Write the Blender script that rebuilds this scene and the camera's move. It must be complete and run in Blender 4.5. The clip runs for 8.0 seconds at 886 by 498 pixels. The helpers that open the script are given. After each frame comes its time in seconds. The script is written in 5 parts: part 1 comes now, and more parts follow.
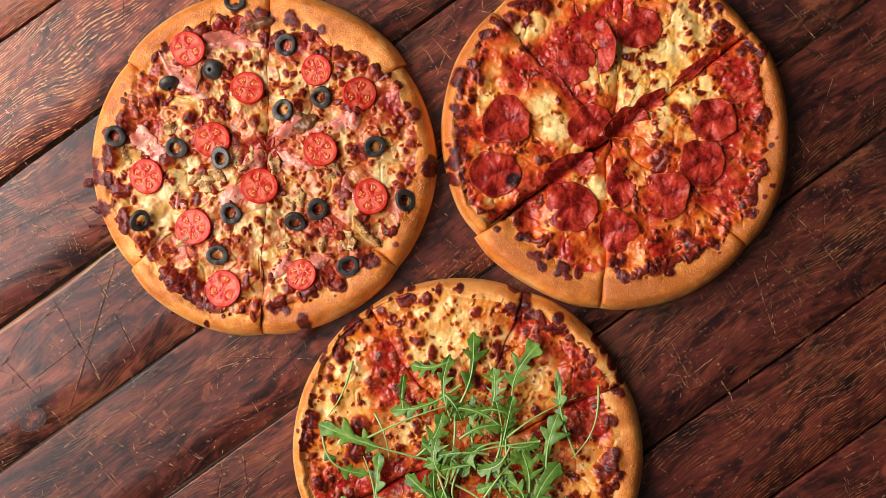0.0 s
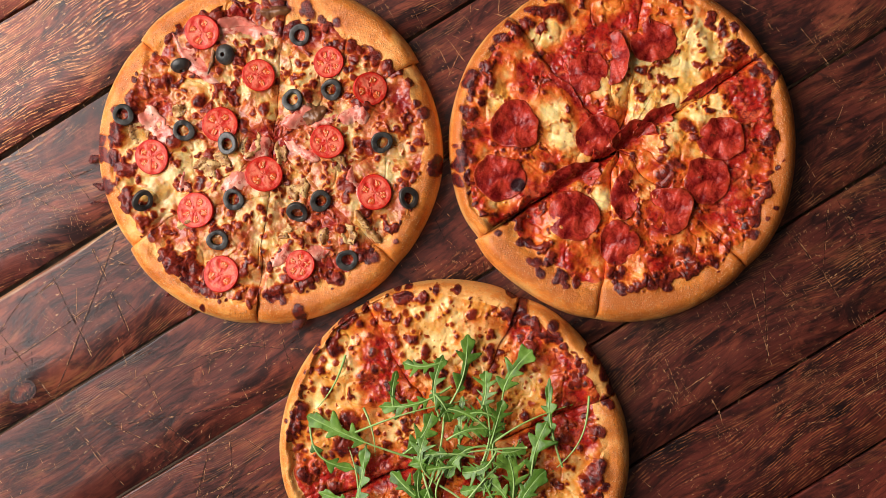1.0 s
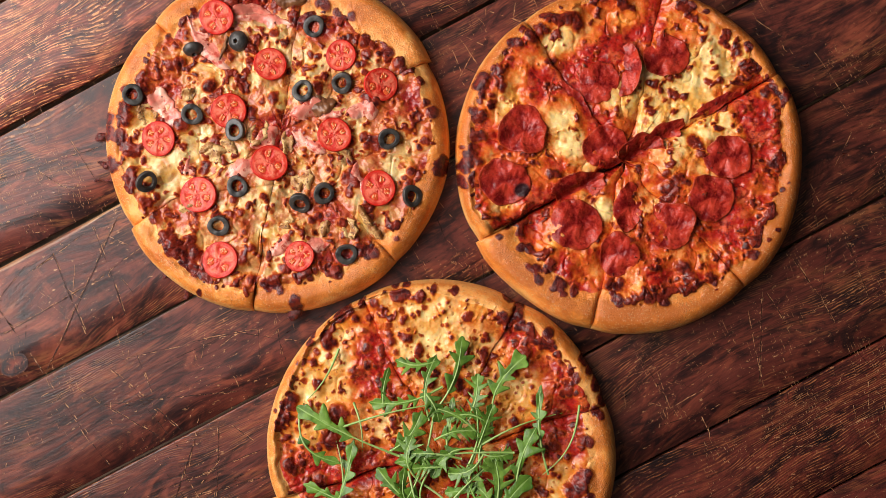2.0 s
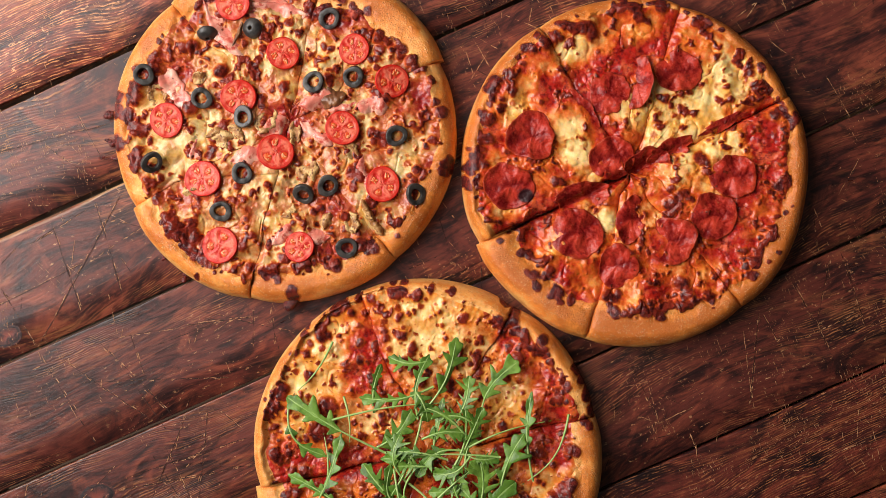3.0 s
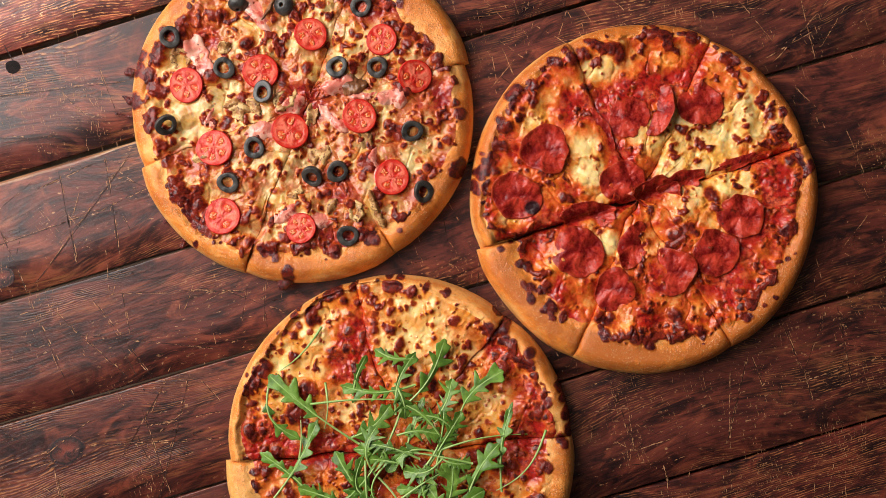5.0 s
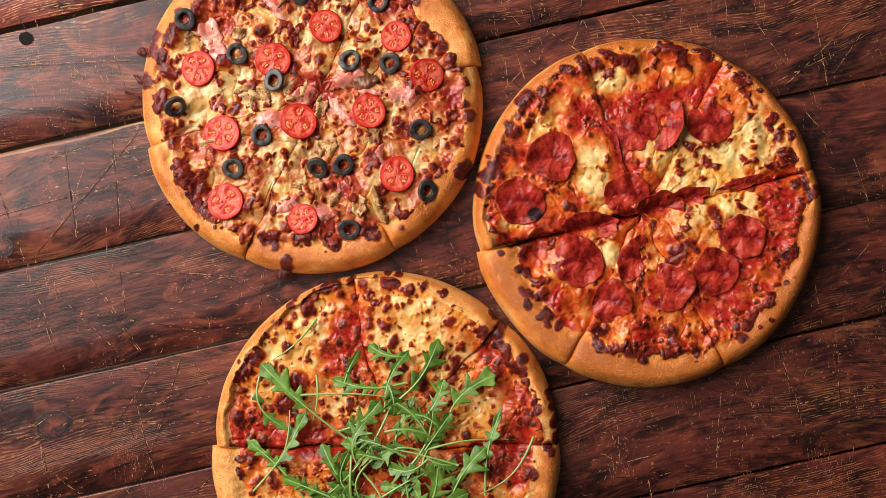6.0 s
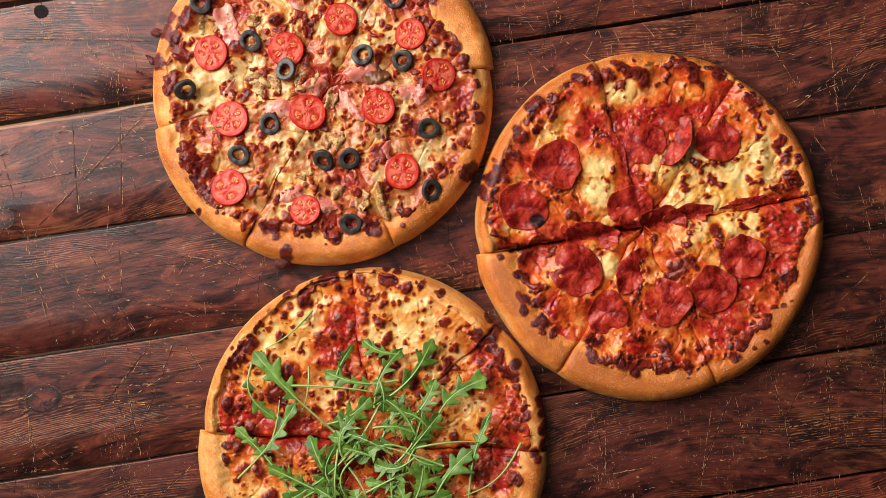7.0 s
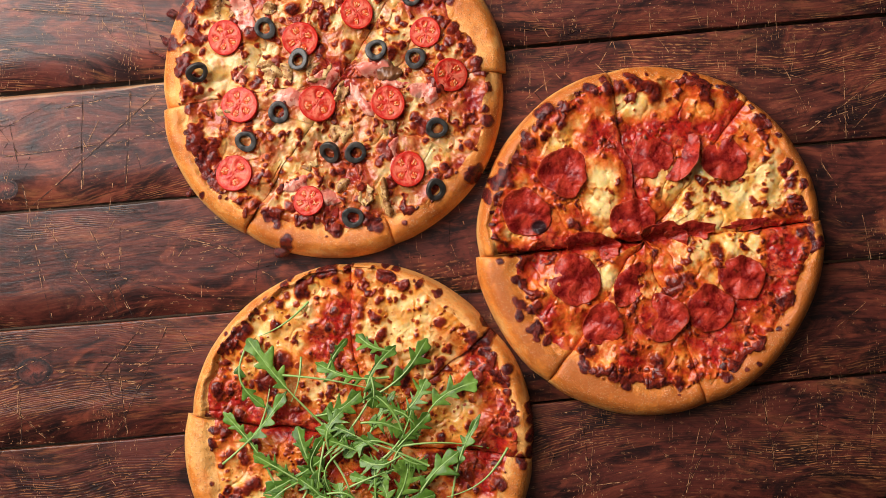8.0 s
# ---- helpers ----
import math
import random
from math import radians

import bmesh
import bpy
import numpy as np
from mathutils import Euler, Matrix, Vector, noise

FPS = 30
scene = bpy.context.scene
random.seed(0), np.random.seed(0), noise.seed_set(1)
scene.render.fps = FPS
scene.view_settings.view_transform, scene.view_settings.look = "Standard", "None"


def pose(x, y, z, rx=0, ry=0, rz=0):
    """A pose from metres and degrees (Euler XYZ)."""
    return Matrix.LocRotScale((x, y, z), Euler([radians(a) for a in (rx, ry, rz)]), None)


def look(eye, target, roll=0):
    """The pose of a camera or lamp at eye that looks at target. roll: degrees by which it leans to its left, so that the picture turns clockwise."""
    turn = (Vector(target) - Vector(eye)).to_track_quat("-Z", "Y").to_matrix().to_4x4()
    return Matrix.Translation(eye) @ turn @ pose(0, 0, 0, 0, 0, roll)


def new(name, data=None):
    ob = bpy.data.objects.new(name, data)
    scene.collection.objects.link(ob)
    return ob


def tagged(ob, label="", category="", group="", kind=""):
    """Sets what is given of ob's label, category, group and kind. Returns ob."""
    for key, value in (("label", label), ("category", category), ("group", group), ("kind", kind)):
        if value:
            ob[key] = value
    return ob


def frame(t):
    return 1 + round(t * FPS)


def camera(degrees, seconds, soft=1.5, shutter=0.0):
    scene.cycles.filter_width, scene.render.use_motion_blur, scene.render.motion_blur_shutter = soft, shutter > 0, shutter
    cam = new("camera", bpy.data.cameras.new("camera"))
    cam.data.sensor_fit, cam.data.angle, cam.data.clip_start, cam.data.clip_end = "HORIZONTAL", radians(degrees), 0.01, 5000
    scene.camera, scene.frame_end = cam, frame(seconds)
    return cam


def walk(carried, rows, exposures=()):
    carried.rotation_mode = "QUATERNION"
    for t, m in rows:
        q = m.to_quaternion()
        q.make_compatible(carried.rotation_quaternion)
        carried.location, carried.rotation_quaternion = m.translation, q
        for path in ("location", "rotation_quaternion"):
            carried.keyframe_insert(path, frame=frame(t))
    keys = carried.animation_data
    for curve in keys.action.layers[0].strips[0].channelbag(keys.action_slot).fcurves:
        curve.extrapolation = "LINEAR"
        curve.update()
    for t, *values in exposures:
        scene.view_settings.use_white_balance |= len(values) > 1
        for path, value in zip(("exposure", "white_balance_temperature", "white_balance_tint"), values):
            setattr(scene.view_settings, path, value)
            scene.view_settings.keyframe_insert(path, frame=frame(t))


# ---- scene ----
# ---------------------------------------------------------------- camera
# It hangs 1.077 m over the table, looks straight down and turns slowly.
HEIGHT = 1.077
cam = camera(40.0, 8.0, 0.65)
TURN = [(0.0, 0.0), (0.5, 1.9), (1.0, 3.85), (1.5, 5.68), (3.0, 11.35), (3.5, 13.25), (4.0, 15.15), (4.5, 17.04),
        (6.0, 22.86), (6.5, 24.72), (7.0, 26.65), (7.5, 28.53), (8.0, 30.58)]
OFF = Vector((0.0030, 0.0015, HEIGHT))
walk(cam, [(t, Matrix.Rotation(radians(a), 4, "Z") @ Matrix.Translation(OFF)) for t, a in TURN])

# ---------------------------------------------------------------- light
world = bpy.data.worlds.new("world")
scene.world = world
world.use_nodes = True
sky = world.node_tree.nodes.new("ShaderNodeTexSky")
sky.sky_type, sky.sun_disc = "NISHITA", False
sky.sun_elevation, sky.sun_rotation = radians(38), radians(250)
world.node_tree.links.new(sky.outputs[0], world.node_tree.nodes["Background"].inputs[0])
world.node_tree.nodes["Background"].inputs[1].default_value = 0.1
LIGHT_TURN = 173.0   # bearing of the window wall from the table, degrees
lamp = bpy.data.lights.new("window_daylight", "AREA")
lamp.shape, lamp.size, lamp.size_y, lamp.energy, lamp.color = "RECTANGLE", 1.3, 1.7, 60.0, (1.0, 0.935, 0.885)
lamp_ob = new("window_daylight", lamp)
lamp_ob.matrix_world = Matrix.Rotation(radians(LIGHT_TURN), 4, "Z") @ look((1.03, 0.0, 1.25), (0.0, 0.0, 1.25))

# ---------------------------------------------------------------- small tools
MM = 0.001


def lattice(ix, iy, seed):
    h = (ix.astype(np.int64) * 374761393 + iy.astype(np.int64) * 668265263 + seed * 982451653) & 0xFFFFFFFF
    h = ((h ^ (h >> 13)) * 1274126177) & 0xFFFFFFFF
    h = h ^ (h >> 16)
    return (h & 0xFFFF) / 65535.0


def vnoise(x, y, seed=0):
    ix, iy = np.floor(x), np.floor(y)
    fx, fy = x - ix, y - iy
    fx, fy = fx * fx * (3 - 2 * fx), fy * fy * (3 - 2 * fy)
    a, b = lattice(ix, iy, seed), lattice(ix + 1, iy, seed)
    c, d = lattice(ix, iy + 1, seed), lattice(ix + 1, iy + 1, seed)
    return (a + (b - a) * fx) * (1 - fy) + (c + (d - c) * fx) * fy


def fbm(x, y, size, seed=0, octaves=3):
    """Soft noise about 0, from -1 to 1, with features of that size."""
    total, amp, norm = 0, 1.0, 0.0
    for k in range(octaves):
        f = 2.0 ** k / size
        total = total + amp * (vnoise(x * f + 17.3 * k, y * f - 9.1 * k, seed + k) * 2 - 1)
        norm += amp
        amp *= 0.5
    return total / norm


def step(a, b, x):
    t = np.clip((x - a) / (b - a), 0, 1)
    return t * t * (3 - 2 * t)


def mesh_object(name, verts, faces, material, parent=None, label="", smooth=True, attrs=None):
    me = bpy.data.meshes.new(name)
    me.from_pydata(verts, [], faces)
    me.polygons.foreach_set("use_smooth", [smooth] * len(me.polygons))
    for key, values in (attrs or {}).items():
        at = me.attributes.new(key, "FLOAT", "POINT")
        at.data.foreach_set("value", np.asarray(values, dtype=np.float32).ravel())
    me.materials.append(material)
    me.update()
    ob = new(name, me)
    if parent is not None:
        ob.parent = parent
    if label:
        tagged(ob, label)
    return ob


def part(name, bm, material, parent, label="", smooth=True):
    me = bpy.data.meshes.new(name)
    bm.to_mesh(me)
    bm.free()
    me.polygons.foreach_set("use_smooth", [smooth] * len(me.polygons))
    me.materials.append(material)
    ob = new(name, me)
    if parent is not None:
        ob.parent = parent
    if label:
        tagged(ob, label)
    return ob


def empty(name, m, label, category, group=""):
    ob = new(name)
    ob.empty_display_size = 0.02
    ob.matrix_world = m
    return tagged(ob, label, category, group)


def grid_faces(nu, nv, wrap=False, base=0):
    """Quads of a grid of nu rows by nv columns."""
    i, j = np.meshgrid(np.arange(nu - 1), np.arange(nv if wrap else nv - 1), indexing="ij")
    k = (j + 1) % nv
    f = np.stack([i * nv + j, i * nv + k, (i + 1) * nv + k, (i + 1) * nv + j], -1).reshape(-1, 4) + base
    return f.tolist()


# ---------------------------------------------------------------- materials
class Nodes:
    def __init__(self, name, rough=0.5, spec=0.5):
        self.mat = bpy.data.materials.new(name)
        self.mat.use_nodes = True
        self.tree = self.mat.node_tree
        self.bsdf = self.tree.nodes["Principled BSDF"]
        self.set("Roughness", rough)
        self.set("Specular IOR Level", spec)
        self.coord = self.node("ShaderNodeTexCoord").outputs["Object"]

    def node(self, kind):
        return self.tree.nodes.new(kind)

    def plug(self, value, socket):
        if isinstance(value, bpy.types.NodeSocket):
            self.tree.links.new(value, socket)
        elif isinstance(value, tuple) and len(value) == 3 and socket.type == "RGBA":
            socket.default_value = (*value, 1)
        else:
            socket.default_value = value

    def set(self, key, value):
        self.plug(value, self.bsdf.inputs[key])

    def scaled(self, sx, sy, sz, vec=None, shift=None):
        n = self.node("ShaderNodeMapping")
        self.plug(vec or self.coord, n.inputs["Vector"])
        n.inputs["Scale"].default_value = (sx, sy, sz)
        if shift is not None:
            self.plug(shift, n.inputs["Location"])
        return n.outputs[0]

    def noise(self, scale, detail=3.0, rough=0.5, vec=None, distort=0.0):
        n = self.node("ShaderNodeTexNoise")
        self.plug(vec or self.coord, n.inputs["Vector"])
        n.inputs["Scale"].default_value = scale
        n.inputs["Detail"].default_value = detail
        n.inputs["Roughness"].default_value = rough
        n.inputs["Distortion"].default_value = distort
        return n.outputs[0]

    def cells(self, scale, vec=None, feature="F1", out="Distance"):
        n = self.node("ShaderNodeTexVoronoi")
        n.feature = feature
        self.plug(vec or self.coord, n.inputs["Vector"])
        n.inputs["Scale"].default_value = scale
        return n.outputs[out]

    def spots(self, scale, least, gain, warp, seed):
        """Round ragged spots of many sizes, 1 in their middle; most cells have none or a small one."""
        jig = self.node("ShaderNodeTexNoise")
        self.plug(self.coord, jig.inputs["Vector"])
        jig.inputs["Scale"].default_value, jig.inputs["Detail"].default_value = scale * 2.2, 3
        off = self.node("ShaderNodeVectorMath")
        off.operation = "MULTIPLY_ADD"
        self.plug(jig.outputs["Color"], off.inputs[0])
        off.inputs[1].default_value = (warp / scale,) * 3
        self.plug(self.scaled(1, 1, 1, shift=(seed * 0.37, seed * 0.11, 0)), off.inputs[2])
        n = self.node("ShaderNodeTexVoronoi")
        self.plug(off.outputs[0], n.inputs["Vector"])
        n.inputs["Scale"].default_value = scale
        sep = self.node("ShaderNodeSeparateColor")
        self.plug(n.outputs["Color"], sep.inputs[0])
        radius = self.math("MULTIPLY", self.math("MAXIMUM", self.math("SUBTRACT", sep.outputs[0], least), 0.0), gain)
        return self.span(self.math("DIVIDE", n.outputs["Distance"], self.math("ADD", radius, 0.001)), 0.35, 1.0, 1.0, 0.0)

    def attr(self, name):
        n = self.node("ShaderNodeAttribute")
        n.attribute_name = name
        return n.outputs["Fac"]

    def math(self, op, a, b=0.0):
        n = self.node("ShaderNodeMath")
        n.operation = op
        self.plug(a, n.inputs[0])
        self.plug(b, n.inputs[1])
        return n.outputs[0]

    def span(self, value, a, b, lo=0.0, hi=1.0):
        n = self.node("ShaderNodeMapRange")
        n.interpolation_type = "SMOOTHSTEP"
        self.plug(value, n.inputs[0])
        for k, v in zip((1, 2, 3, 4), (a, b, lo, hi)):
            n.inputs[k].default_value = v
        return n.outputs[0]

    def mix(self, fac, a, b):
        n = self.node("ShaderNodeMix")
        n.data_type = "RGBA"
        self.plug(fac, n.inputs[0])
        self.plug(a, n.inputs[6])
        self.plug(b, n.inputs[7])
        return n.outputs[2]

    def bump(self, height, depth, normal=None, strength=1.0):
        n = self.node("ShaderNodeBump")
        n.inputs["Strength"].default_value = strength
        n.inputs["Distance"].default_value = depth
        self.plug(height, n.inputs["Height"])
        if normal is not None:
            self.plug(normal, n.inputs["Normal"])
        self.set("Normal", n.outputs[0])
        return n.outputs[0]

    def done(self, colour):
        self.set("Base Color", colour)
        return self.mat


def wood_material():
    n = Nodes("stained_wood", 0.42, 0.42)
    rnd = n.node("ShaderNodeObjectInfo").outputs["Random"]
    comb = n.node("ShaderNodeCombineXYZ")
    for k in range(3):
        n.plug(n.math("MULTIPLY", rnd, (7.3, 3.1, 5.7)[k]), comb.inputs[k])
    shift = comb.outputs[0]
    free = n.scaled(1, 1, 1, shift=shift)
    # the grain bows in long arches
    bow = n.math("MULTIPLY", n.math("SUBTRACT", n.noise(4.5, 2, 0.5, n.scaled(0.8, 1.5, 1.0, shift=shift)), 0.5), 0.085)
    add = n.node("ShaderNodeCombineXYZ")
    n.plug(bow, add.inputs[1])
    vec = n.node("ShaderNodeVectorMath")
    n.plug(n.coord, vec.inputs[0])
    n.plug(add.outputs[0], vec.inputs[1])
    bent = vec.outputs[0]
    tone, bare = n.attr("tone"), n.attr("bare")
    # blotches of maroon, orange and blue-black stain, drawn out along the grain
    wisp = n.noise(15.0, 6, 0.66, n.scaled(1.0, 2.9, 1.0, bent, shift), 1.3)
    warm = n.noise(19.0, 5, 0.64, n.scaled(0.8, 2.0, 1.0, bent, n.math("ADD", rnd, 2.6)), 1.6)
    soot = n.noise(12.0, 6, 0.66, n.scaled(1.0, 2.4, 1.0, bent, n.math("ADD", rnd, 5.3)), 1.2)
    fine = n.noise(46.0, 5, 0.65, n.scaled(0.5, 10.0, 9.0, bent, shift), 0.3)
    col = n.mix(n.span(wisp, 0.36, 0.62), (0.024, 0.0105, 0.0112), (0.158, 0.0360, 0.0245))
    col = n.mix(n.span(warm, 0.48, 0.68, 0.0, 0.80), col, (0.32, 0.080, 0.044))
    col = n.mix(n.span(soot, 0.49, 0.67, 0.0, 0.85), col, (0.0110, 0.0078, 0.0092))
    col = n.mix(n.span(fine, 0.50, 0.68, 0.0, 0.60), col, (0.014, 0.0068, 0.0066))
    col = n.mix(n.span(fine, 0.46, 0.32, 0.0, 0.40), col, (0.25, 0.080, 0.044))
    # stain rubbed down to golden wood, in streaks
    rubbed = n.math("MULTIPLY", n.span(n.math("ADD", n.noise(9.0, 4, 0.6, n.scaled(0.8, 2.6, 1.0, bent, shift), 0.6), n.math("MULTIPLY", n.attr("worn"), 0.07)), 0.55, 0.70), n.span(n.noise(60.0, 5, 0.7, n.scaled(0.6, 5.5, 4.5, bent, shift)), 0.46, 0.62))
    col = n.mix(n.math("MULTIPLY", rubbed, 0.55), col, (0.42, 0.155, 0.062))
    # growth rings worn proud, in zones
    sep = n.node("ShaderNodeSeparateXYZ")
    n.plug(bent, sep.inputs[0])
    wander = n.math("MULTIPLY", n.noise(20.0, 4, 0.65, n.scaled(0.5, 1.6, 1.0, shift=shift)), 34.0)
    rib = n.math("SINE", n.math("ADD", n.math("MULTIPLY", sep.outputs[1], 2900.0), wander))
    zone = n.span(n.math("ADD", n.noise(8.0, 3, 0.55, n.scaled(0.7, 2.0, 1, shift=shift)), n.math("MULTIPLY", n.attr("worn"), 0.12)), 0.53, 0.66)
    dash = n.span(n.noise(95.0, 4, 0.65, n.scaled(1.0, 3.0, 1.0, bent, shift)), 0.46, 0.60)
    ridge = n.math("MULTIPLY", n.span(rib, 0.15, 0.9), n.math("MULTIPLY", zone, dash))
    groove = n.math("MULTIPLY", n.span(rib, 0.1, -0.9), n.math("ADD", 0.07, n.math("MULTIPLY", zone, 0.80)))
    col = n.mix(n.math("MULTIPLY", groove, 0.42), col, (0.016, 0.0075, 0.0070))
    col = n.mix(n.math("MULTIPLY", ridge, 0.80), col, (0.52, 0.225, 0.088))
    # pale chips
    chips = n.math("MULTIPLY", n.span(n.noise(170.0, 4, 0.65, n.scaled(1, 2.0, 1, shift=shift)), 0.62, 0.69), n.span(n.noise(14.0, 2, 0.5, free), 0.45, 0.58))
    col = n.mix(n.math("MULTIPLY", chips, 0.8), col, (0.58, 0.31, 0.15))
    redder = n.node("ShaderNodeVectorMath")
    redder.operation = "MULTIPLY"
    n.plug(col, redder.inputs[0])
    redder.inputs[1].default_value = (1.14, 0.68, 0.60)
    col = n.mix(n.attr("red"), col, redder.outputs[0])
    # plank fade, plus the uneven light put into the colour
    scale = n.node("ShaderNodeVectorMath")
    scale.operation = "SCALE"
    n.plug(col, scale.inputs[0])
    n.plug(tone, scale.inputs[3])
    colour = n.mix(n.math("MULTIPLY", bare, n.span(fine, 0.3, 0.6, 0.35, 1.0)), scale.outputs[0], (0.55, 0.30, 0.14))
    n.set("Roughness", n.span(wisp, 0.3, 0.7, 0.27, 0.42))
    h = n.math("SUBTRACT", n.math("MULTIPLY", rib, n.math("MULTIPLY", zone, 0.055)), n.math("MULTIPLY", fine, 0.20))
    h = n.math("ADD", h, n.math("MULTIPLY", n.noise(90.0, 3, 0.6, n.scaled(1.0, 1.8, 1.0, bent, shift)), 0.25))
    n.bump(h, 0.0008)
    return n.done(colour)


def knot_material():
    n = Nodes("wood_knot", 0.5, 0.3)
    ring = n.math("ADD", n.attr("ring"), n.math("MULTIPLY", n.math("SUBTRACT", n.noise(70.0, 4, 0.65), 0.5), 0.5))
    col = n.mix(n.span(ring, 0.10, 0.70), (0.185, 0.040, 0.026), (0.075, 0.023, 0.018))
    col = n.mix(n.span(n.noise(110.0, 5, 0.65), 0.46, 0.62), col, (0.026, 0.012, 0.012))
    col = n.mix(n.span(n.noise(150.0, 4, 0.65, n.scaled(1.0, 2.0, 1.0)), 0.60, 0.68, 0.0, 0.7), col, (0.34, 0.13, 0.07))
    line = n.math("MULTIPLY", n.span(ring, 0.70, 0.82), n.span(ring, 0.96, 0.84))
    col = n.mix(n.math("MULTIPLY", line, 0.9), col, (0.012, 0.008, 0.009))
    n.bump(n.noise(130.0, 4, 0.6), 0.0008)
    return n.done(col)


def scratch_material(name, a, b):
    n = Nodes(name, 0.6, 0.3)
    return n.done(n.mix(n.span(n.noise(400.0, 3, 0.6), 0.4, 0.6), a, b))


def crust_material():
    n = Nodes("baked_crust", 0.4, 0.45)
    tan, brown, pale = n.attr("tan"), n.attr("brown"), n.attr("pale")
    blot, patch = n.noise(75.0, 5, 0.68), n.noise(24.0, 3, 0.55, distort=0.6)
    t = n.math("ADD", tan, n.math("ADD", n.math("MULTIPLY", n.math("SUBTRACT", blot, 0.5), 1.9), n.math("MULTIPLY", n.math("SUBTRACT", patch, 0.5), 2.1)))
    base = n.mix(n.span(t, -0.05, 0.5), (0.93, 0.445, 0.125), (0.82, 0.262, 0.042))
    base = n.mix(n.span(t, 0.36, 0.98), base, (0.57, 0.150, 0.022))
    pores = n.noise(420.0, 5, 0.72)
    base = n.mix(n.span(pores, 0.52, 0.66, 0.0, 0.5), base, (0.46, 0.115, 0.015))
    # coarse meal baked onto the dough
    grit = n.cells(600.0)
    speck = n.math("MULTIPLY", n.span(grit, 0.08, 0.36, 1.0, 0.0), n.span(n.noise(70.0, 4, 0.65), 0.32, 0.54))
    base = n.mix(n.math("MULTIPLY", speck, 0.8), base, (0.97, 0.71, 0.38))
    base = n.mix(n.math("MULTIPLY", pale, 0.8), base, (0.80, 0.50, 0.19))
    b = n.mix(n.span(n.noise(170.0, 3, 0.6), 0.38, 0.64), (0.060, 0.008, 0.009), (0.21, 0.022, 0.012))
    bb = n.math("ADD", brown, n.math("MULTIPLY", n.math("SUBTRACT", n.noise(260.0, 3, 0.6), 0.5), 0.22))
    base = n.mix(n.span(bb, 0.12, 0.48), base, (0.44, 0.098, 0.014))
    col = n.mix(n.span(bb, 0.44, 0.62), base, b)
    n.set("Roughness", n.span(brown, 0.2, 0.7, 0.28, 0.17))
    n.set("Subsurface Weight", 0.05)
    n.set("Subsurface Radius", (0.004, 0.002, 0.001))
    h = n.math("ADD", n.math("MULTIPLY", pores, 0.8), n.math("MULTIPLY", speck, 0.5))
    h = n.math("ADD", h, n.math("MULTIPLY", blot, 1.3))
    n.bump(h, 0.0010)
    return n.done(col)


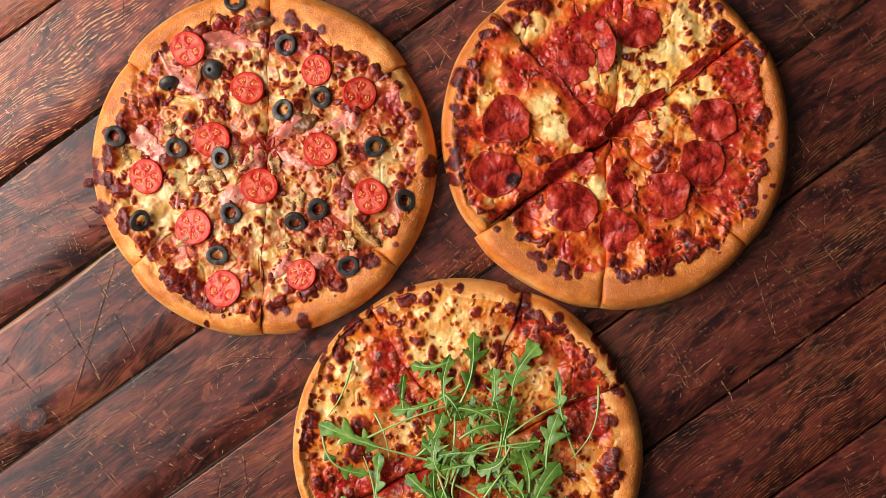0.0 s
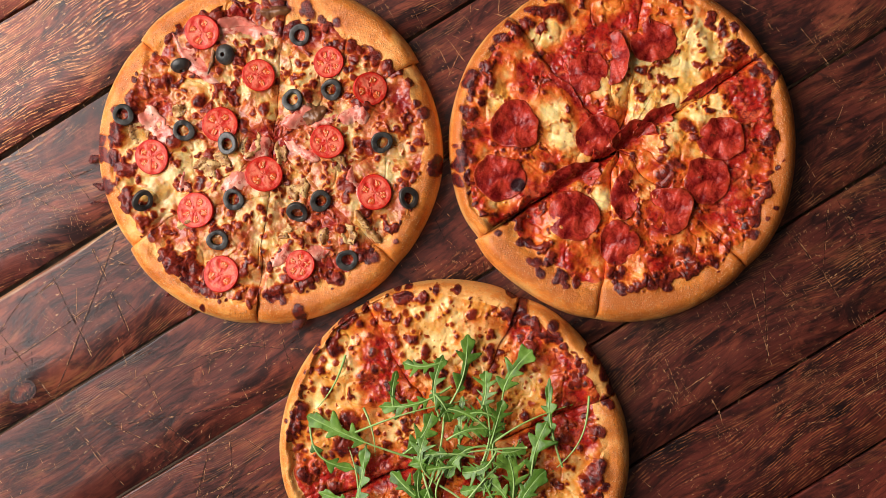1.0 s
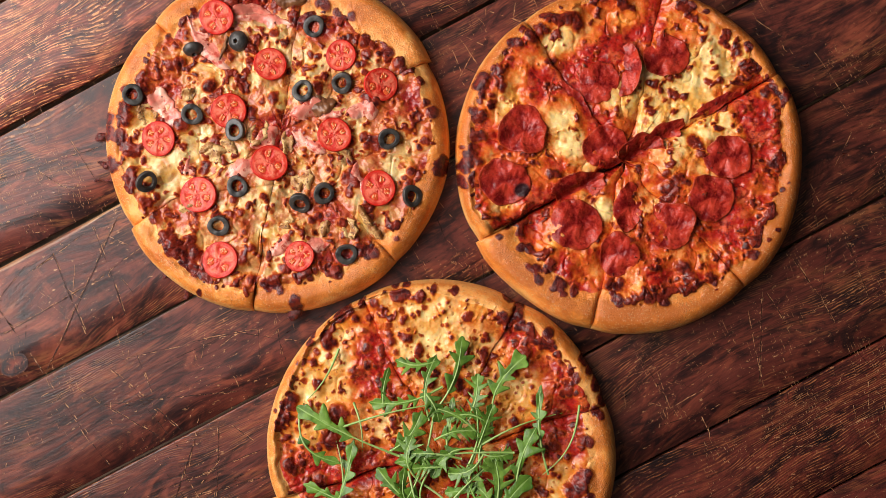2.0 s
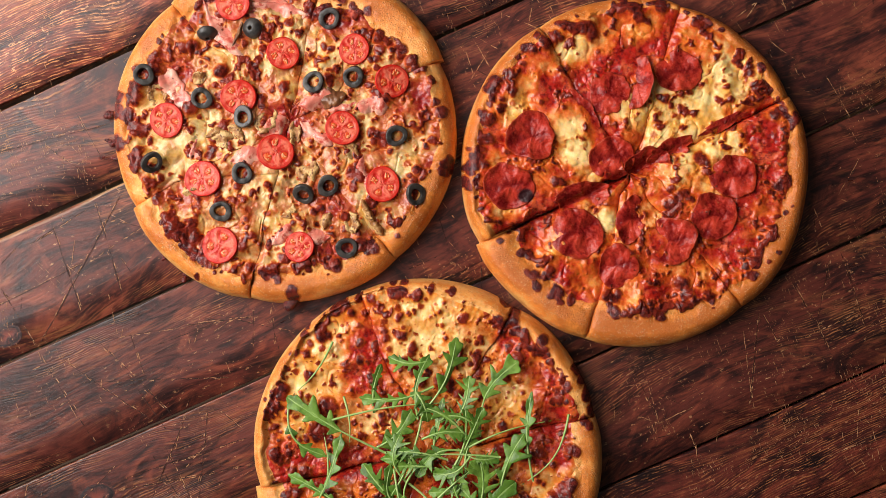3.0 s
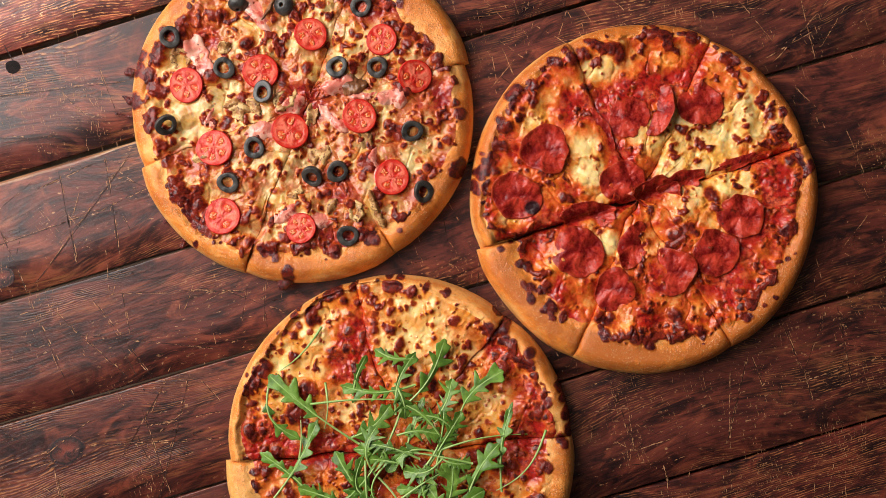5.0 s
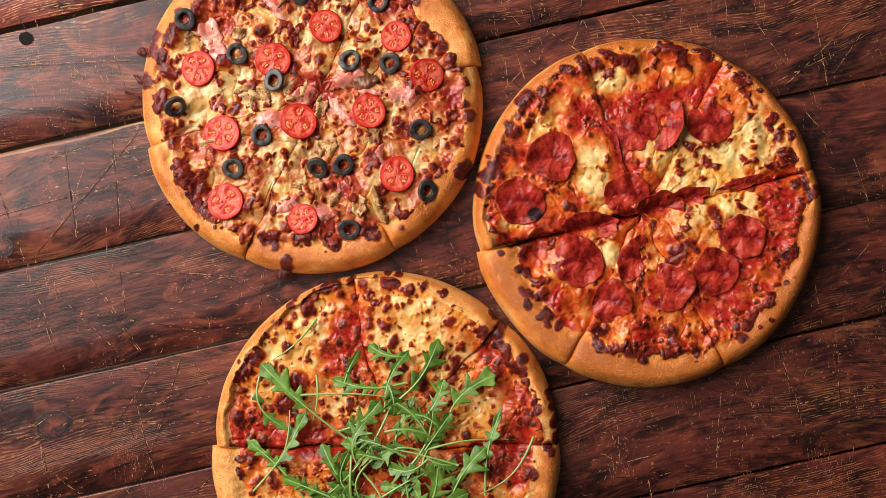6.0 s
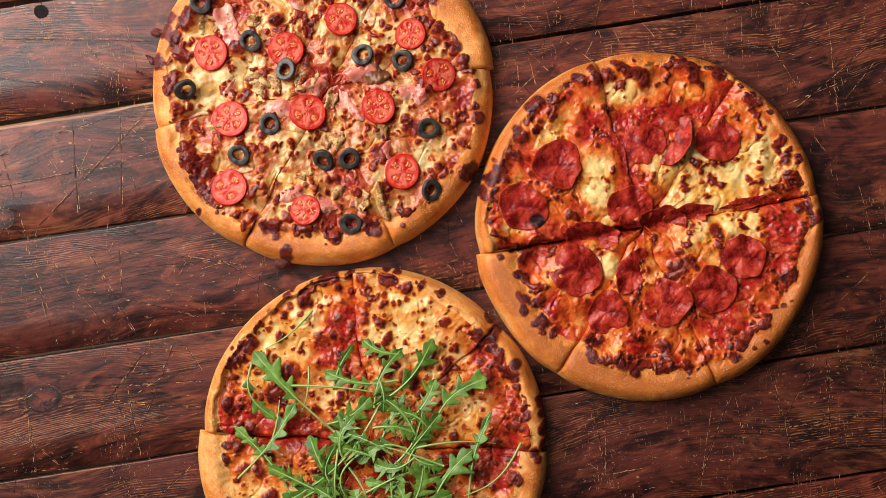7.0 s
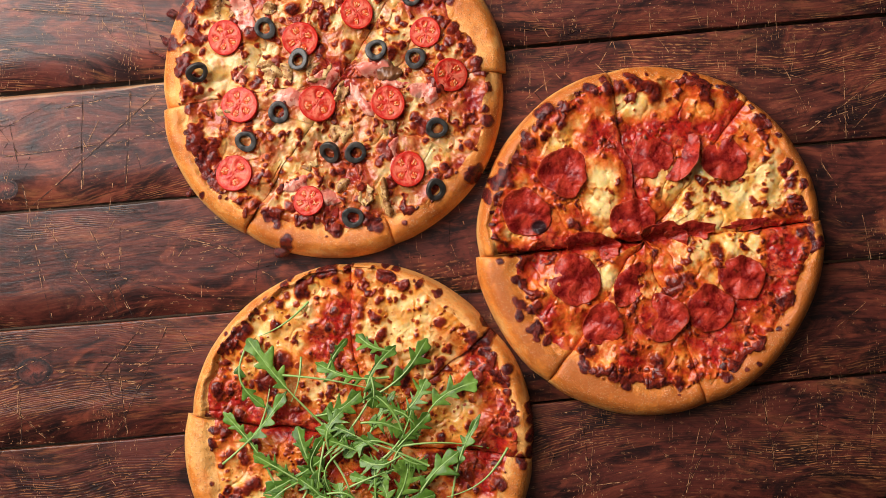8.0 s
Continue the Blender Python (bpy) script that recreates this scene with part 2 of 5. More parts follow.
def topping_material(name, cream, yellow, orange, red, pink=None, freckles=1.0):
    n = Nodes(name, 0.34, 0.5)
    sauce, brown, pale, toast = n.attr("sauce"), n.attr("brown"), n.attr("pale"), n.attr("toast")
    w = n.noise(70.0, 3, 0.55)
    cheese = n.mix(n.span(w, 0.40, 0.64), cream, yellow)
    if pink:
        cheese = n.mix(n.span(n.noise(52.0, 4, 0.6, n.scaled(1, 1, 1, shift=(3.1, 1.7, 0.4))), 0.54, 0.66, 0, 0.38), cheese, pink)
    ragged = n.math("SUBTRACT", n.noise(105.0, 5, 0.62), 0.5)
    tt = n.math("ADD", toast, n.math("MULTIPLY", ragged, 0.8))
    col = n.mix(n.span(tt, 0.36, 0.92, 0, 0.95), cheese, (0.80, 0.285, 0.034))
    s = n.math("ADD", sauce, n.math("MULTIPLY", ragged, 0.75))
    col = n.mix(n.span(s, 0.16, 0.58), col, orange)
    col = n.mix(n.span(s, 0.42, 0.80), col, n.mix(n.span(n.noise(95.0, 4, 0.62, n.scaled(1, 1, 1, shift=(1.3, 4.2, 0.7))), 0.48, 0.64, 0.0, 0.7), red, (0.72, 0.135, 0.050)))
    col = n.mix(n.math("MULTIPLY", n.span(s, 0.6, 0.9), n.span(n.noise(210.0, 4, 0.65), 0.48, 0.64)), col, (0.20, 0.008, 0.008))
    # toasted freckles, large and small
    a = n.math("MULTIPLY", n.spots(105.0, 0.42, 1.15, 0.5, 1), n.span(n.noise(30.0, 3, 0.6), 0.36, 0.50))
    b = n.math("MULTIPLY", n.spots(210.0, 0.5, 1.3, 0.5, 2), n.span(n.noise(38.0, 3, 0.6), 0.38, 0.52))
    c = n.math("MULTIPLY", n.spots(420.0, 0.55, 1.2, 0.4, 3), n.span(n.noise(50.0, 3, 0.6), 0.46, 0.60))
    fr = n.math("MULTIPLY", n.math("MAXIMUM", n.math("MAXIMUM", n.math("MULTIPLY", a, 0.92), n.math("MULTIPLY", b, 0.74)), n.math("MULTIPLY", c, 0.36)), freckles)
    brown = n.math("MAXIMUM", brown, fr)
    deep = n.mix(n.span(n.noise(160.0, 3, 0.6), 0.34, 0.60), (0.055, 0.007, 0.007), (0.23, 0.023, 0.011))
    bb = n.math("ADD", brown, n.math("MULTIPLY", n.math("SUBTRACT", n.noise(260.0, 3, 0.6), 0.5), 0.22))
    col = n.mix(n.math("MULTIPLY", n.span(bb, 0.04, 0.32, 0.0, 0.62), n.span(s, 0.40, 0.75, 1.0, 0.15)), col, (0.64, 0.175, 0.018))
    col = n.mix(n.span(bb, 0.26, 0.52), col, (0.40, 0.056, 0.009))
    col = n.mix(n.span(bb, 0.48, 0.80), col, deep)
    col = n.mix(pale, col, (0.74, 0.48, 0.20))
    n.set("Roughness", n.span(n.noise(240.0, 3, 0.6), 0.3, 0.7, 0.20, 0.38))
    n.set("Specular IOR Level", n.span(brown, 0.2, 0.7, 0.5, 0.3))
    n.set("Subsurface Weight", 0.3)
    n.set("Subsurface Radius", (0.004, 0.002, 0.0008))
    h = n.math("ADD", n.math("MULTIPLY", n.noise(200.0, 3, 0.5), n.math("ADD", n.math("MULTIPLY", brown, 0.35), n.math("ADD", 0.14, n.math("MULTIPLY", sauce, 0.32)))),
               n.math("ADD", n.math("MULTIPLY", n.noise(100.0, 3, 0.5), 0.26), n.math("MULTIPLY", fr, 0.45)))
    n.bump(h, 0.0015)
    return n.done(col)


def mottled(name, a, b, scale, rough=0.4, spec=0.5, bump=0.0006, lo=0.4, hi=0.6, c=None, sss=0.0):
    n = Nodes(name, rough, spec)
    col = n.mix(n.span(n.noise(scale, 4, 0.6), lo, hi), a, b)
    if c:
        col = n.mix(n.span(n.noise(scale * 3.1, 4, 0.6), 0.52, 0.66), col, c)
    n.bump(n.noise(scale * 2.3, 4, 0.6), bump)
    if sss:
        n.set("Subsurface Weight", sss)
        n.set("Subsurface Radius", (0.003, 0.001, 0.0005))
    return n.done(col)


def tomato_flesh():
    n = Nodes("tomato_flesh", 0.3, 0.3)
    red = n.mix(n.span(n.noise(160.0, 4, 0.6), 0.4, 0.62), (0.54, 0.016, 0.009), (0.64, 0.034, 0.017))
    vein = n.math("MULTIPLY", n.attr("rib"), n.span(n.noise(210.0, 4, 0.6), 0.38, 0.62))
    col = n.mix(n.math("MULTIPLY", vein, 0.8), red, (0.84, 0.22, 0.13))
    n.set("Subsurface Weight", 0.1)
    n.set("Subsurface Radius", (0.003, 0.001, 0.0005))
    n.bump(n.noise(260.0, 4, 0.6), 0.0006)
    return n.done(col)


def leaf_material():
    n = Nodes("rocket_green", 0.40, 0.45)
    rnd = n.node("ShaderNodeObjectInfo").outputs["Random"]
    young = n.mix(rnd, (0.095, 0.205, 0.020), (0.190, 0.335, 0.048))
    col = n.mix(n.span(n.noise(90.0, 4, 0.6), 0.35, 0.7), young, (0.050, 0.118, 0.012))
    col = n.mix(n.attr("rib"), col, (0.36, 0.52, 0.15))
    n.bump(n.noise(300.0, 3, 0.6), 0.0004)
    n.set("Subsurface Weight", 0.08)
    n.set("Subsurface Radius", (0.001, 0.002, 0.0005))
    return n.done(col)


def pepperoni_material():
    n = Nodes("cured_sausage", 0.3, 0.28)
    edge = n.attr("edge")
    meat = n.mix(n.span(n.noise(75.0, 5, 0.65), 0.38, 0.62), (0.17, 0.006, 0.006), (0.50, 0.034, 0.018))
    fat = n.math("MULTIPLY", n.span(n.cells(330.0, n.scaled(1, 1, 1)), 0.10, 0.32, 1.0, 0.0), n.span(n.noise(130.0, 4, 0.65), 0.47, 0.60))
    col = n.mix(n.math("MULTIPLY", fat, 0.5), meat, (0.68, 0.15, 0.08))
    col = n.mix(n.span(n.noise(48, 3, 0.6), 0.52, 0.68, 0, 0.5), col, (0.58, 0.062, 0.030))
    col = n.mix(n.span(n.noise(160, 4, 0.6), 0.57, 0.7, 0, 0.7), col, (0.15, 0.010, 0.010))
    col = n.mix(n.span(n.math("ADD", edge, n.math("MULTIPLY", n.math("SUBTRACT", n.noise(90.0, 4, 0.6), 0.5), 1.2)), 0.6, 1.05, 0, 0.75), col, (0.38, 0.040, 0.012))
    col = n.mix(n.span(n.attr("char"), 0.35, 0.7), col, (0.03, 0.008, 0.010))
    n.set("Roughness", n.span(n.noise(300, 3, 0.6), 0.3, 0.7, 0.18, 0.42))
    n.bump(n.math("ADD", n.noise(75.0, 2, 0.5), n.math("MULTIPLY", n.noise(260.0, 3, 0.6), 0.3)), 0.003)
    return n.done(col)


WOOD = wood_material()
KNOT = knot_material()
# near-black for a flat disc: the shade inside a knot hole, painted
HOLE_SHADE = mottled("hole_shade", (0.006, 0.004, 0.004), (0.012, 0.007, 0.006), 200, 0.8, 0.2)
SCRATCH_PALE = scratch_material("scratched_bare_wood", (0.52, 0.27, 0.135), (0.26, 0.105, 0.048))
SCRATCH_DARK = scratch_material("scratched_groove", (0.020, 0.008, 0.006), (0.05, 0.016, 0.010))
CRUST = crust_material()
TOP_VEG = topping_material("ham_and_cheese", (0.78, 0.56, 0.25), (0.70, 0.385, 0.10), (0.46, 0.095, 0.024), (0.30, 0.016, 0.012), (0.66, 0.25, 0.15), 0.5)
TOP_PEP = topping_material("tomato_and_cheese", (0.97, 0.68, 0.28), (0.93, 0.45, 0.085), (0.74, 0.145, 0.014), (0.47, 0.018, 0.010), freckles=0.45)
TOP_GREEN = topping_material("browned_cheese_and_sauce", (0.96, 0.65, 0.26), (0.90, 0.41, 0.085), (0.72, 0.160, 0.018), (0.44, 0.017, 0.010), (0.82, 0.40, 0.16), 0.72)
TOMATO_SKIN = mottled("tomato_skin", (0.60, 0.018, 0.009), (0.50, 0.012, 0.007), 60, 0.3, 0.3, 0.0001)
TOMATO_FLESH = tomato_flesh()
TOMATO_JELLY = mottled("tomato_jelly", (0.60, 0.050, 0.014), (0.74, 0.13, 0.035), 260, 0.15, 0.35, 0.0005)
TOMATO_SEED = mottled("tomato_seed", (0.80, 0.33, 0.13), (0.72, 0.20, 0.075), 300, 0.3, 0.5, 0.0002)
OLIVE = mottled("black_olive", (0.022, 0.020, 0.019), (0.056, 0.050, 0.045), 120, 0.40, 0.5, 0.0004)
PEPPERONI = pepperoni_material()
HAM = mottled("cooked_ham", (0.68, 0.19, 0.135), (0.80, 0.40, 0.29), 55, 0.22, 0.5, 0.0007, c=(0.50, 0.075, 0.05), sss=0.1)
MUSHROOM = mottled("roasted_mushroom", (0.32, 0.13, 0.040), (0.70, 0.44, 0.175), 120, 0.4, 0.4, 0.001, c=(0.12, 0.035, 0.012))
MUSHROOM_SKIN = mottled("mushroom_skin", (0.13, 0.045, 0.018), (0.26, 0.11, 0.045), 80, 0.35, 0.5, 0.0008)
DOUGH = mottled("torn_dough", (0.80, 0.56, 0.26), (0.74, 0.42, 0.13), 160, 0.6, 0.3, 0.001)
CHAR = mottled("burnt_cheese", (0.040, 0.008, 0.009), (0.15, 0.020, 0.016), 330, 0.3, 0.5, 0.0012)
LEAF = leaf_material()
STALK = mottled("rocket_stalk", (0.25, 0.42, 0.10), (0.36, 0.50, 0.17), 90, 0.38, 0.5, 0.0002)
PLASTER = mottled("wall_plaster", (0.155, 0.148, 0.14), (0.185, 0.177, 0.168), 6, 0.9, 0.2, 0.001)
FLOORING = mottled("floor_boards", (0.20, 0.12, 0.07), (0.27, 0.17, 0.10), 4, 0.5, 0.4, 0.001)

# ---------------------------------------------------------------- room, out of sight, that closes the place
FLOOR_Z = -0.75


def slab(name, size, m, material, label):
    bm = bmesh.new()
    bmesh.ops.create_cube(bm, size=1.0)
    bmesh.ops.scale(bm, vec=size, verts=bm.verts)
    ob = part(name, bm, material, None, smooth=False)
    ob.matrix_world = m
    return tagged(ob, label, name.split("_")[0], kind="structure")


ROOM = Matrix.Rotation(radians(LIGHT_TURN), 4, "Z")
slab("floor", (5.0, 5.0, 0.1), ROOM @ pose(-1.45, 0, FLOOR_Z - 0.05), FLOORING, "brown wooden floor under the table")
slab("ceiling", (5.0, 5.0, 0.1), ROOM @ pose(-1.45, 0, 2.35), PLASTER, "grey plastered ceiling over the table")
slab("wall_back", (0.1, 5.0, 3.0), ROOM @ pose(-4.0, 0, 0.8), PLASTER, "plain grey plastered wall")
slab("wall_side", (5.0, 0.1, 3.0), ROOM @ pose(-1.45, 2.55, 0.8), PLASTER, "plain grey plastered wall")
slab("wall_side", (5.0, 0.1, 3.0), ROOM @ pose(-1.45, -2.55, 0.8), PLASTER, "plain grey plastered wall")


def window_wall():
    """The wall with the window that lights the table; the opening goes through it."""
    x, low, high = 1.10, 0.35, 2.15
    for y, z, sy, sz in ((-1.6, 0.8, 1.8, 3.0), (1.6, 0.8, 1.8, 3.0), (0, (low - 0.7) / 2, 1.4, low + 0.7), (0, (high + 2.3) / 2, 1.4, 2.3 - high)):
        slab("wall_window", (0.1, sy, sz), ROOM @ pose(x, y, z), PLASTER, "grey plastered wall round the window")


window_wall()

# ---------------------------------------------------------------- table
GRAIN = 35.3      # the planks' bearing, degrees
PITCH = 103.5     # one plank and its joint, mm
FIRST = 65.5      # a joint's distance from the middle, mm
JOINT = {2: (273.2, 281.0), 1: (169.8, 174.8), 0: (65.2, 67.0), -1: (-38.2, -38.4), -2: (-143.0, -140.6), -3: (-250.0, -251.5)}   # the planks taper: a joint's place at two stations
GAPE = {2: 1.3, 1: 0.8}      # joints that have opened, mm a side
TABLE = Matrix.Rotation(radians(GRAIN), 4, "Z")
table = empty("table", pose(0, 0, FLOOR_Z), "dark red-brown rustic plank table with scratches and knots", "table")


TONE = {-4: (0.9, 0.90), -3: (0.62, 0.74), -2: (0.66, 0.72), -1: (0.72, 0.66), 0: (0.74, 0.90), 1: (0.95, 0.92), 2: (1.06, 0.95), 3: (1.9, 1.0), 4: (2.0, 1.0)}   # each plank's fade, with light fall-off and sheen painted in, end to end
WORN = {-3: 0.8, -2: 1.0, -1: 0.7, 0: -0.1, 1: 0.2, 2: 0.5, 3: 0.6, 4: 0.7}                      # how far its stain has worn off
RED = {-4: 0.4, -3: 0.45, -2: 0.2, -1: 0.2, 0: 0.1}                      # how red its stain has stayed
BARE = {1: 0.75, -1: 0.06, 2: 0.1}                      # bare wood along its edge


def plank(k):
    rng = np.random.default_rng(40 + k)
    length, n = 1200.0, 160
    xs = np.linspace(-length / 2, length / 2, n)
    lo, hi = [JOINT.get(j, (FIRST + j * PITCH,) * 2) for j in (k - 1, k)]
    mid = (sum(lo) + sum(hi)) / 4
    lo, hi = [q[0] + (q[1] - q[0]) * (xs + 350) / 650 - mid for q in (lo, hi)]
    drop = rng.uniform(-0.12, 0.0)
    rows = []
    e0 = 1.1 + GAPE.get(k - 1, 0.0) + 0.8 * fbm(xs, xs * 0 + k * 31.0, 90, 5) + 0.35 * fbm(xs, xs * 0 + k * 7.0, 9, 6)
    e1 = 1.1 + GAPE.get(k, 0.0) * step(150, -150, xs) + 0.8 * fbm(xs, xs * 0 + k * 13.0, 90, 7) + 0.35 * fbm(xs, xs * 0 + k * 3.0, 9, 8)
    c0 = np.clip(0.7 + 0.7 * fbm(xs, xs * 0 + k * 5.0, 60, 9), 0.3, 2.0)
    c1 = np.clip(0.8 + 0.9 * fbm(xs, xs * 0 + k * 11.0, 60, 10), 0.3, 2.4)
    top = drop + 0.1 * fbm(xs, xs * 0 + k, 200, 11)
    if k in BARE:
        c1 = c1 * (1 + 3.0 * BARE[k] * step(30, -90, xs))
    for ys, zs in ((lo + e0, top - 24), (lo + e0, top - 2.4), (lo + e0 + 0.35 * c0, top - 0.5), (lo + e0 + c0, top), (lo * 0.4, top + 0.1),
                   (hi * 0.4, top + 0.1), (hi - e1 - c1 - 0.7, top), (hi - e1 - c1, top - 0.02), (hi - e1 - 0.35 * c1, top - 0.6), (hi - e1, top - 2.6), (hi - e1, top - 24)):
        rows.append(np.stack([xs, ys, zs], -1))
    v = (np.stack(rows) * MM).reshape(-1, 3)
    f = grid_faces(11, n) + [[r * n for r in range(11)], [r * n + n - 1 for r in range(10, -1, -1)]]
    f += [[i, n * 10 + i, n * 10 + i + 1, i + 1] for i in range(n - 1)]
    bare = np.zeros((11, n))
    bare[7:10] = BARE.get(k, 0.03) * step(30, -90, xs) * np.clip(0.7 + 1.2 * fbm(xs, xs * 0 + k * 2.0, 60, 12, 3), 0, 1)
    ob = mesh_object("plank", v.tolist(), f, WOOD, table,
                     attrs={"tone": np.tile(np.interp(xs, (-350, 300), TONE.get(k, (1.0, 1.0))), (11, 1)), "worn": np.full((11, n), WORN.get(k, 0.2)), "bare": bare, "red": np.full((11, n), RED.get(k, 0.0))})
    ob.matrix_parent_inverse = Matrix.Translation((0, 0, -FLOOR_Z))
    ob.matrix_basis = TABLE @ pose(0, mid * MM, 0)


for k in range(-4, 6):
    plank(k)


def table_legs():
    for x in (-0.5, 0.5):
        bm = bmesh.new()
        bmesh.ops.create_cube(bm, size=1.0)
        bmesh.ops.scale(bm, vec=(0.07, 0.95, 0.05), verts=bm.verts)
        ob = part("crossbar", bm, WOOD, table)
        ob.matrix_parent_inverse = Matrix.Translation((0, 0, -FLOOR_Z))
        ob.matrix_basis = TABLE @ pose(x, 0.04, -0.052)
        for y in (-0.38, 0.46):
            bm = bmesh.new()
            bmesh.ops.create_cube(bm, size=1.0)
            bmesh.ops.scale(bm, vec=(0.07, 0.07, 0.674), verts=bm.verts)
            bmesh.ops.bevel(bm, geom=bm.edges[:], offset=0.004, segments=1, affect="EDGES")
            ob = part("leg", bm, WOOD, table)
            ob.matrix_parent_inverse = Matrix.Translation((0, 0, -FLOOR_Z))
            ob.matrix_basis = TABLE @ pose(x, y, -0.413)


table_legs()


# ---------------------------------------------------------------- pizzas
class Pizza:
    """One pizza: its size in mm, its cuts in degrees, the width of each slice's rim, and where cheese, sauce and burnt spots lie."""

    def __init__(self, centre, heart, radius, cuts, rims, seed, material, base_sauce, patches, spots=(), blobs=230, edge_blobs=90, big=3.4, toast=0.0, depth=None, small=0.55, crisp=0.15, puff=1.0, reach=None, bake=0.0, raised=None, ring=0.34):
        self.c, self.h, self.r, self.cuts, self.rims, self.seed = centre, heart, radius, cuts, rims, seed
        self.material, self.base, self.patches, self.toast, self.crisp, self.puff = material, base_sauce, patches, toast, crisp, puff
        self.bake, self.ring = bake, ring
        self.raised = raised or [0.0] * len(cuts)
        self.reach = reach or [(0.0, 0.0)] * len(cuts)
        self.depth = depth or [1.0] * len(cuts)
        rng = np.random.default_rng(seed)
        self.points = []
        self.jit = rng.normal(0, 1, (len(cuts), 4))
        out = []
        for sx, sy, sr in spots:
            for _ in range(6):
                a, q = rng.uniform(0, 6.28), rng.uniform(0.2, 0.75) * sr
                out.append((sx + q * np.cos(a), sy + q * np.sin(a), sr * rng.uniform(0.35, 0.6)))
        for _ in range(blobs):
            a, r = rng.uniform(0, 2 * np.pi), radius * 0.84 * np.sqrt(rng.uniform(0, 1))
            x, y = centre[0] + r * np.cos(a), centre[1] + r * np.sin(a)
            size = rng.gamma(3.0, small) + 0.6
            for _ in range(rng.integers(1, 4)):
                out.append((x + rng.normal(0, 2.6), y + rng.normal(0, 2.6), size * rng.uniform(0.6, 1.1)))
        for _ in range(edge_blobs):
            a = rng.uniform(0, 2 * np.pi)
            r = radius - self.rim_at(np.array([np.degrees(a)]))[0] - rng.normal(2.0, 4.0)
            x, y = centre[0] + r * np.cos(a), centre[1] + r * np.sin(a)
            size = big * rng.uniform(0.40, 1.0) ** 1.3 * 1.35
            for _ in range(rng.integers(1, 4)):
                out.append((x + rng.normal(0, 3.4), y + rng.normal(0, 3.4), size * rng.uniform(0.5, 1.0)))
        self.blobs = np.array(out)

    def rim_at(self, deg):
        """The rim's width at a bearing: each slice has its own, wavering a little."""
        cuts, n = self.cuts, len(self.cuts)
        deg = np.mod(deg - cuts[0], 360.0) + cuts[0]
        out = np.zeros_like(deg)
        for i in range(n):
            a0, a1 = cuts[i], cuts[(i + 1) % n] + (360 if i == n - 1 else 0)
            m = (deg >= a0) & (deg <= a1)
            w0, w1 = self.rims[i]
            out[m] = w0 + (w1 - w0) * (deg[m] - a0) / (a1 - a0)
        t = np.radians(deg)
        wob = fbm(np.cos(t) * 150, np.sin(t) * 150, 26, self.seed + 3, 3)
        fine = fbm(np.cos(t) * 150, np.sin(t) * 150, 9, self.seed + 4, 2)
        return np.maximum(out * (1 + 0.24 * wob) + 2.0 * wob + 2.6 * fine, 3.0)

    def fields(self, x, y, inward):
        """Sauce, browning and toasting at points of the plan, and how much the topping stands up there. inward: mm from the rim's inner line."""
        sd = self.seed
        s = np.full_like(x, self.base)
        for px, py, pr, amount in self.patches:
            q = ((x - px) ** 2 + (y - py) ** 2) / pr ** 2
            s = s + amount * np.exp(-q * (1 + 0.5 * fbm(x, y, 14, sd + 5)))
        s = s + 0.42 * fbm(x, y, 22, sd + 6, 4) + self.ring * np.exp(-((inward - 3.0) / 8.0) ** 2) * (1 + fbm(x, y, 25, sd + 7, 2))
        wx, wy = x + 2.3 * fbm(x, y, 6, sd + 8, 3), y + 2.3 * fbm(x, y, 6, sd + 9, 3)
        # crisped cheese: ragged patches, most along the rim
        edge = np.where(inward < 0, np.exp(-(inward / 4.0) ** 2), np.exp(-(inward / 11.0) ** 2)) * np.clip(0.75 + 0.9 * fbm(x, y, 30, sd + 31, 2), 0.1, 1.3)
        inside = step(-3, 3, inward)
        crisp = fbm(wx, wy, 8.5, sd + 32, 3)
        limit = 0.46 - 0.42 * edge - self.crisp * (0.6 + 1.2 * fbm(x, y, 34, sd + 33, 2)) * inside + 3.0 * step(2.5, 9.0, -inward)
        brown = step(limit - 0.20, limit + 0.24, crisp)
        halo = step(limit - 0.42, limit + 0.05, crisp) * step(-4, 1, inward)
        lift = 1.6 * step(limit - 0.10, limit + 0.30, crisp)
        box = (x.min() - 9, x.max() + 9, y.min() - 9, y.max() + 9)
        for bx, by, br in self.blobs:
            if not (box[0] < bx < box[1] and box[2] < by < box[3]):
                continue
            d = np.hypot(wx - bx, wy - by) / (br * 1.1)
            brown = np.maximum(brown, min(1.0, 0.42 + 0.22 * br) * (1 - step(0.30, 1.85, d)))
            halo = np.maximum(halo, 0.9 * (1 - step(0.9, 2.8, d)))
            lift = np.maximum(lift, br * 0.48 * np.clip(1 - (d / 1.35) ** 2, 0, 1) ** 0.9)
        toast = self.toast + 0.7 * fbm(x, y, 22, sd + 30, 3)
        toast = np.clip(np.maximum(toast, 0), 0, 1) * 0.75 + 0.55 * halo
        return np.clip(s, 0, 1.4), brown, lift, np.clip(toast, 0, 1.2)

    def slice(self, i, parent):
        cuts, n = self.cuts, len(self.cuts)
        a0, a1 = cuts[i], cuts[(i + 1) % n] + (360 if i == n - 1 else 0)
        jit = self.jit[i]
        nu = int((a1 - a0) * 4.2)
        u = np.linspace(0, 1, nu)
        # rim to rim along the outside; the cuts run to the heart of the pizza
        deg = a0 + (a1 - a0) * u
        t = np.radians(deg)
        swell = 1 + 0.012 * fbm(np.cos(t) * 150, np.sin(t) * 150, 70, self.seed + 1, 2) + 0.006 * jit[0]
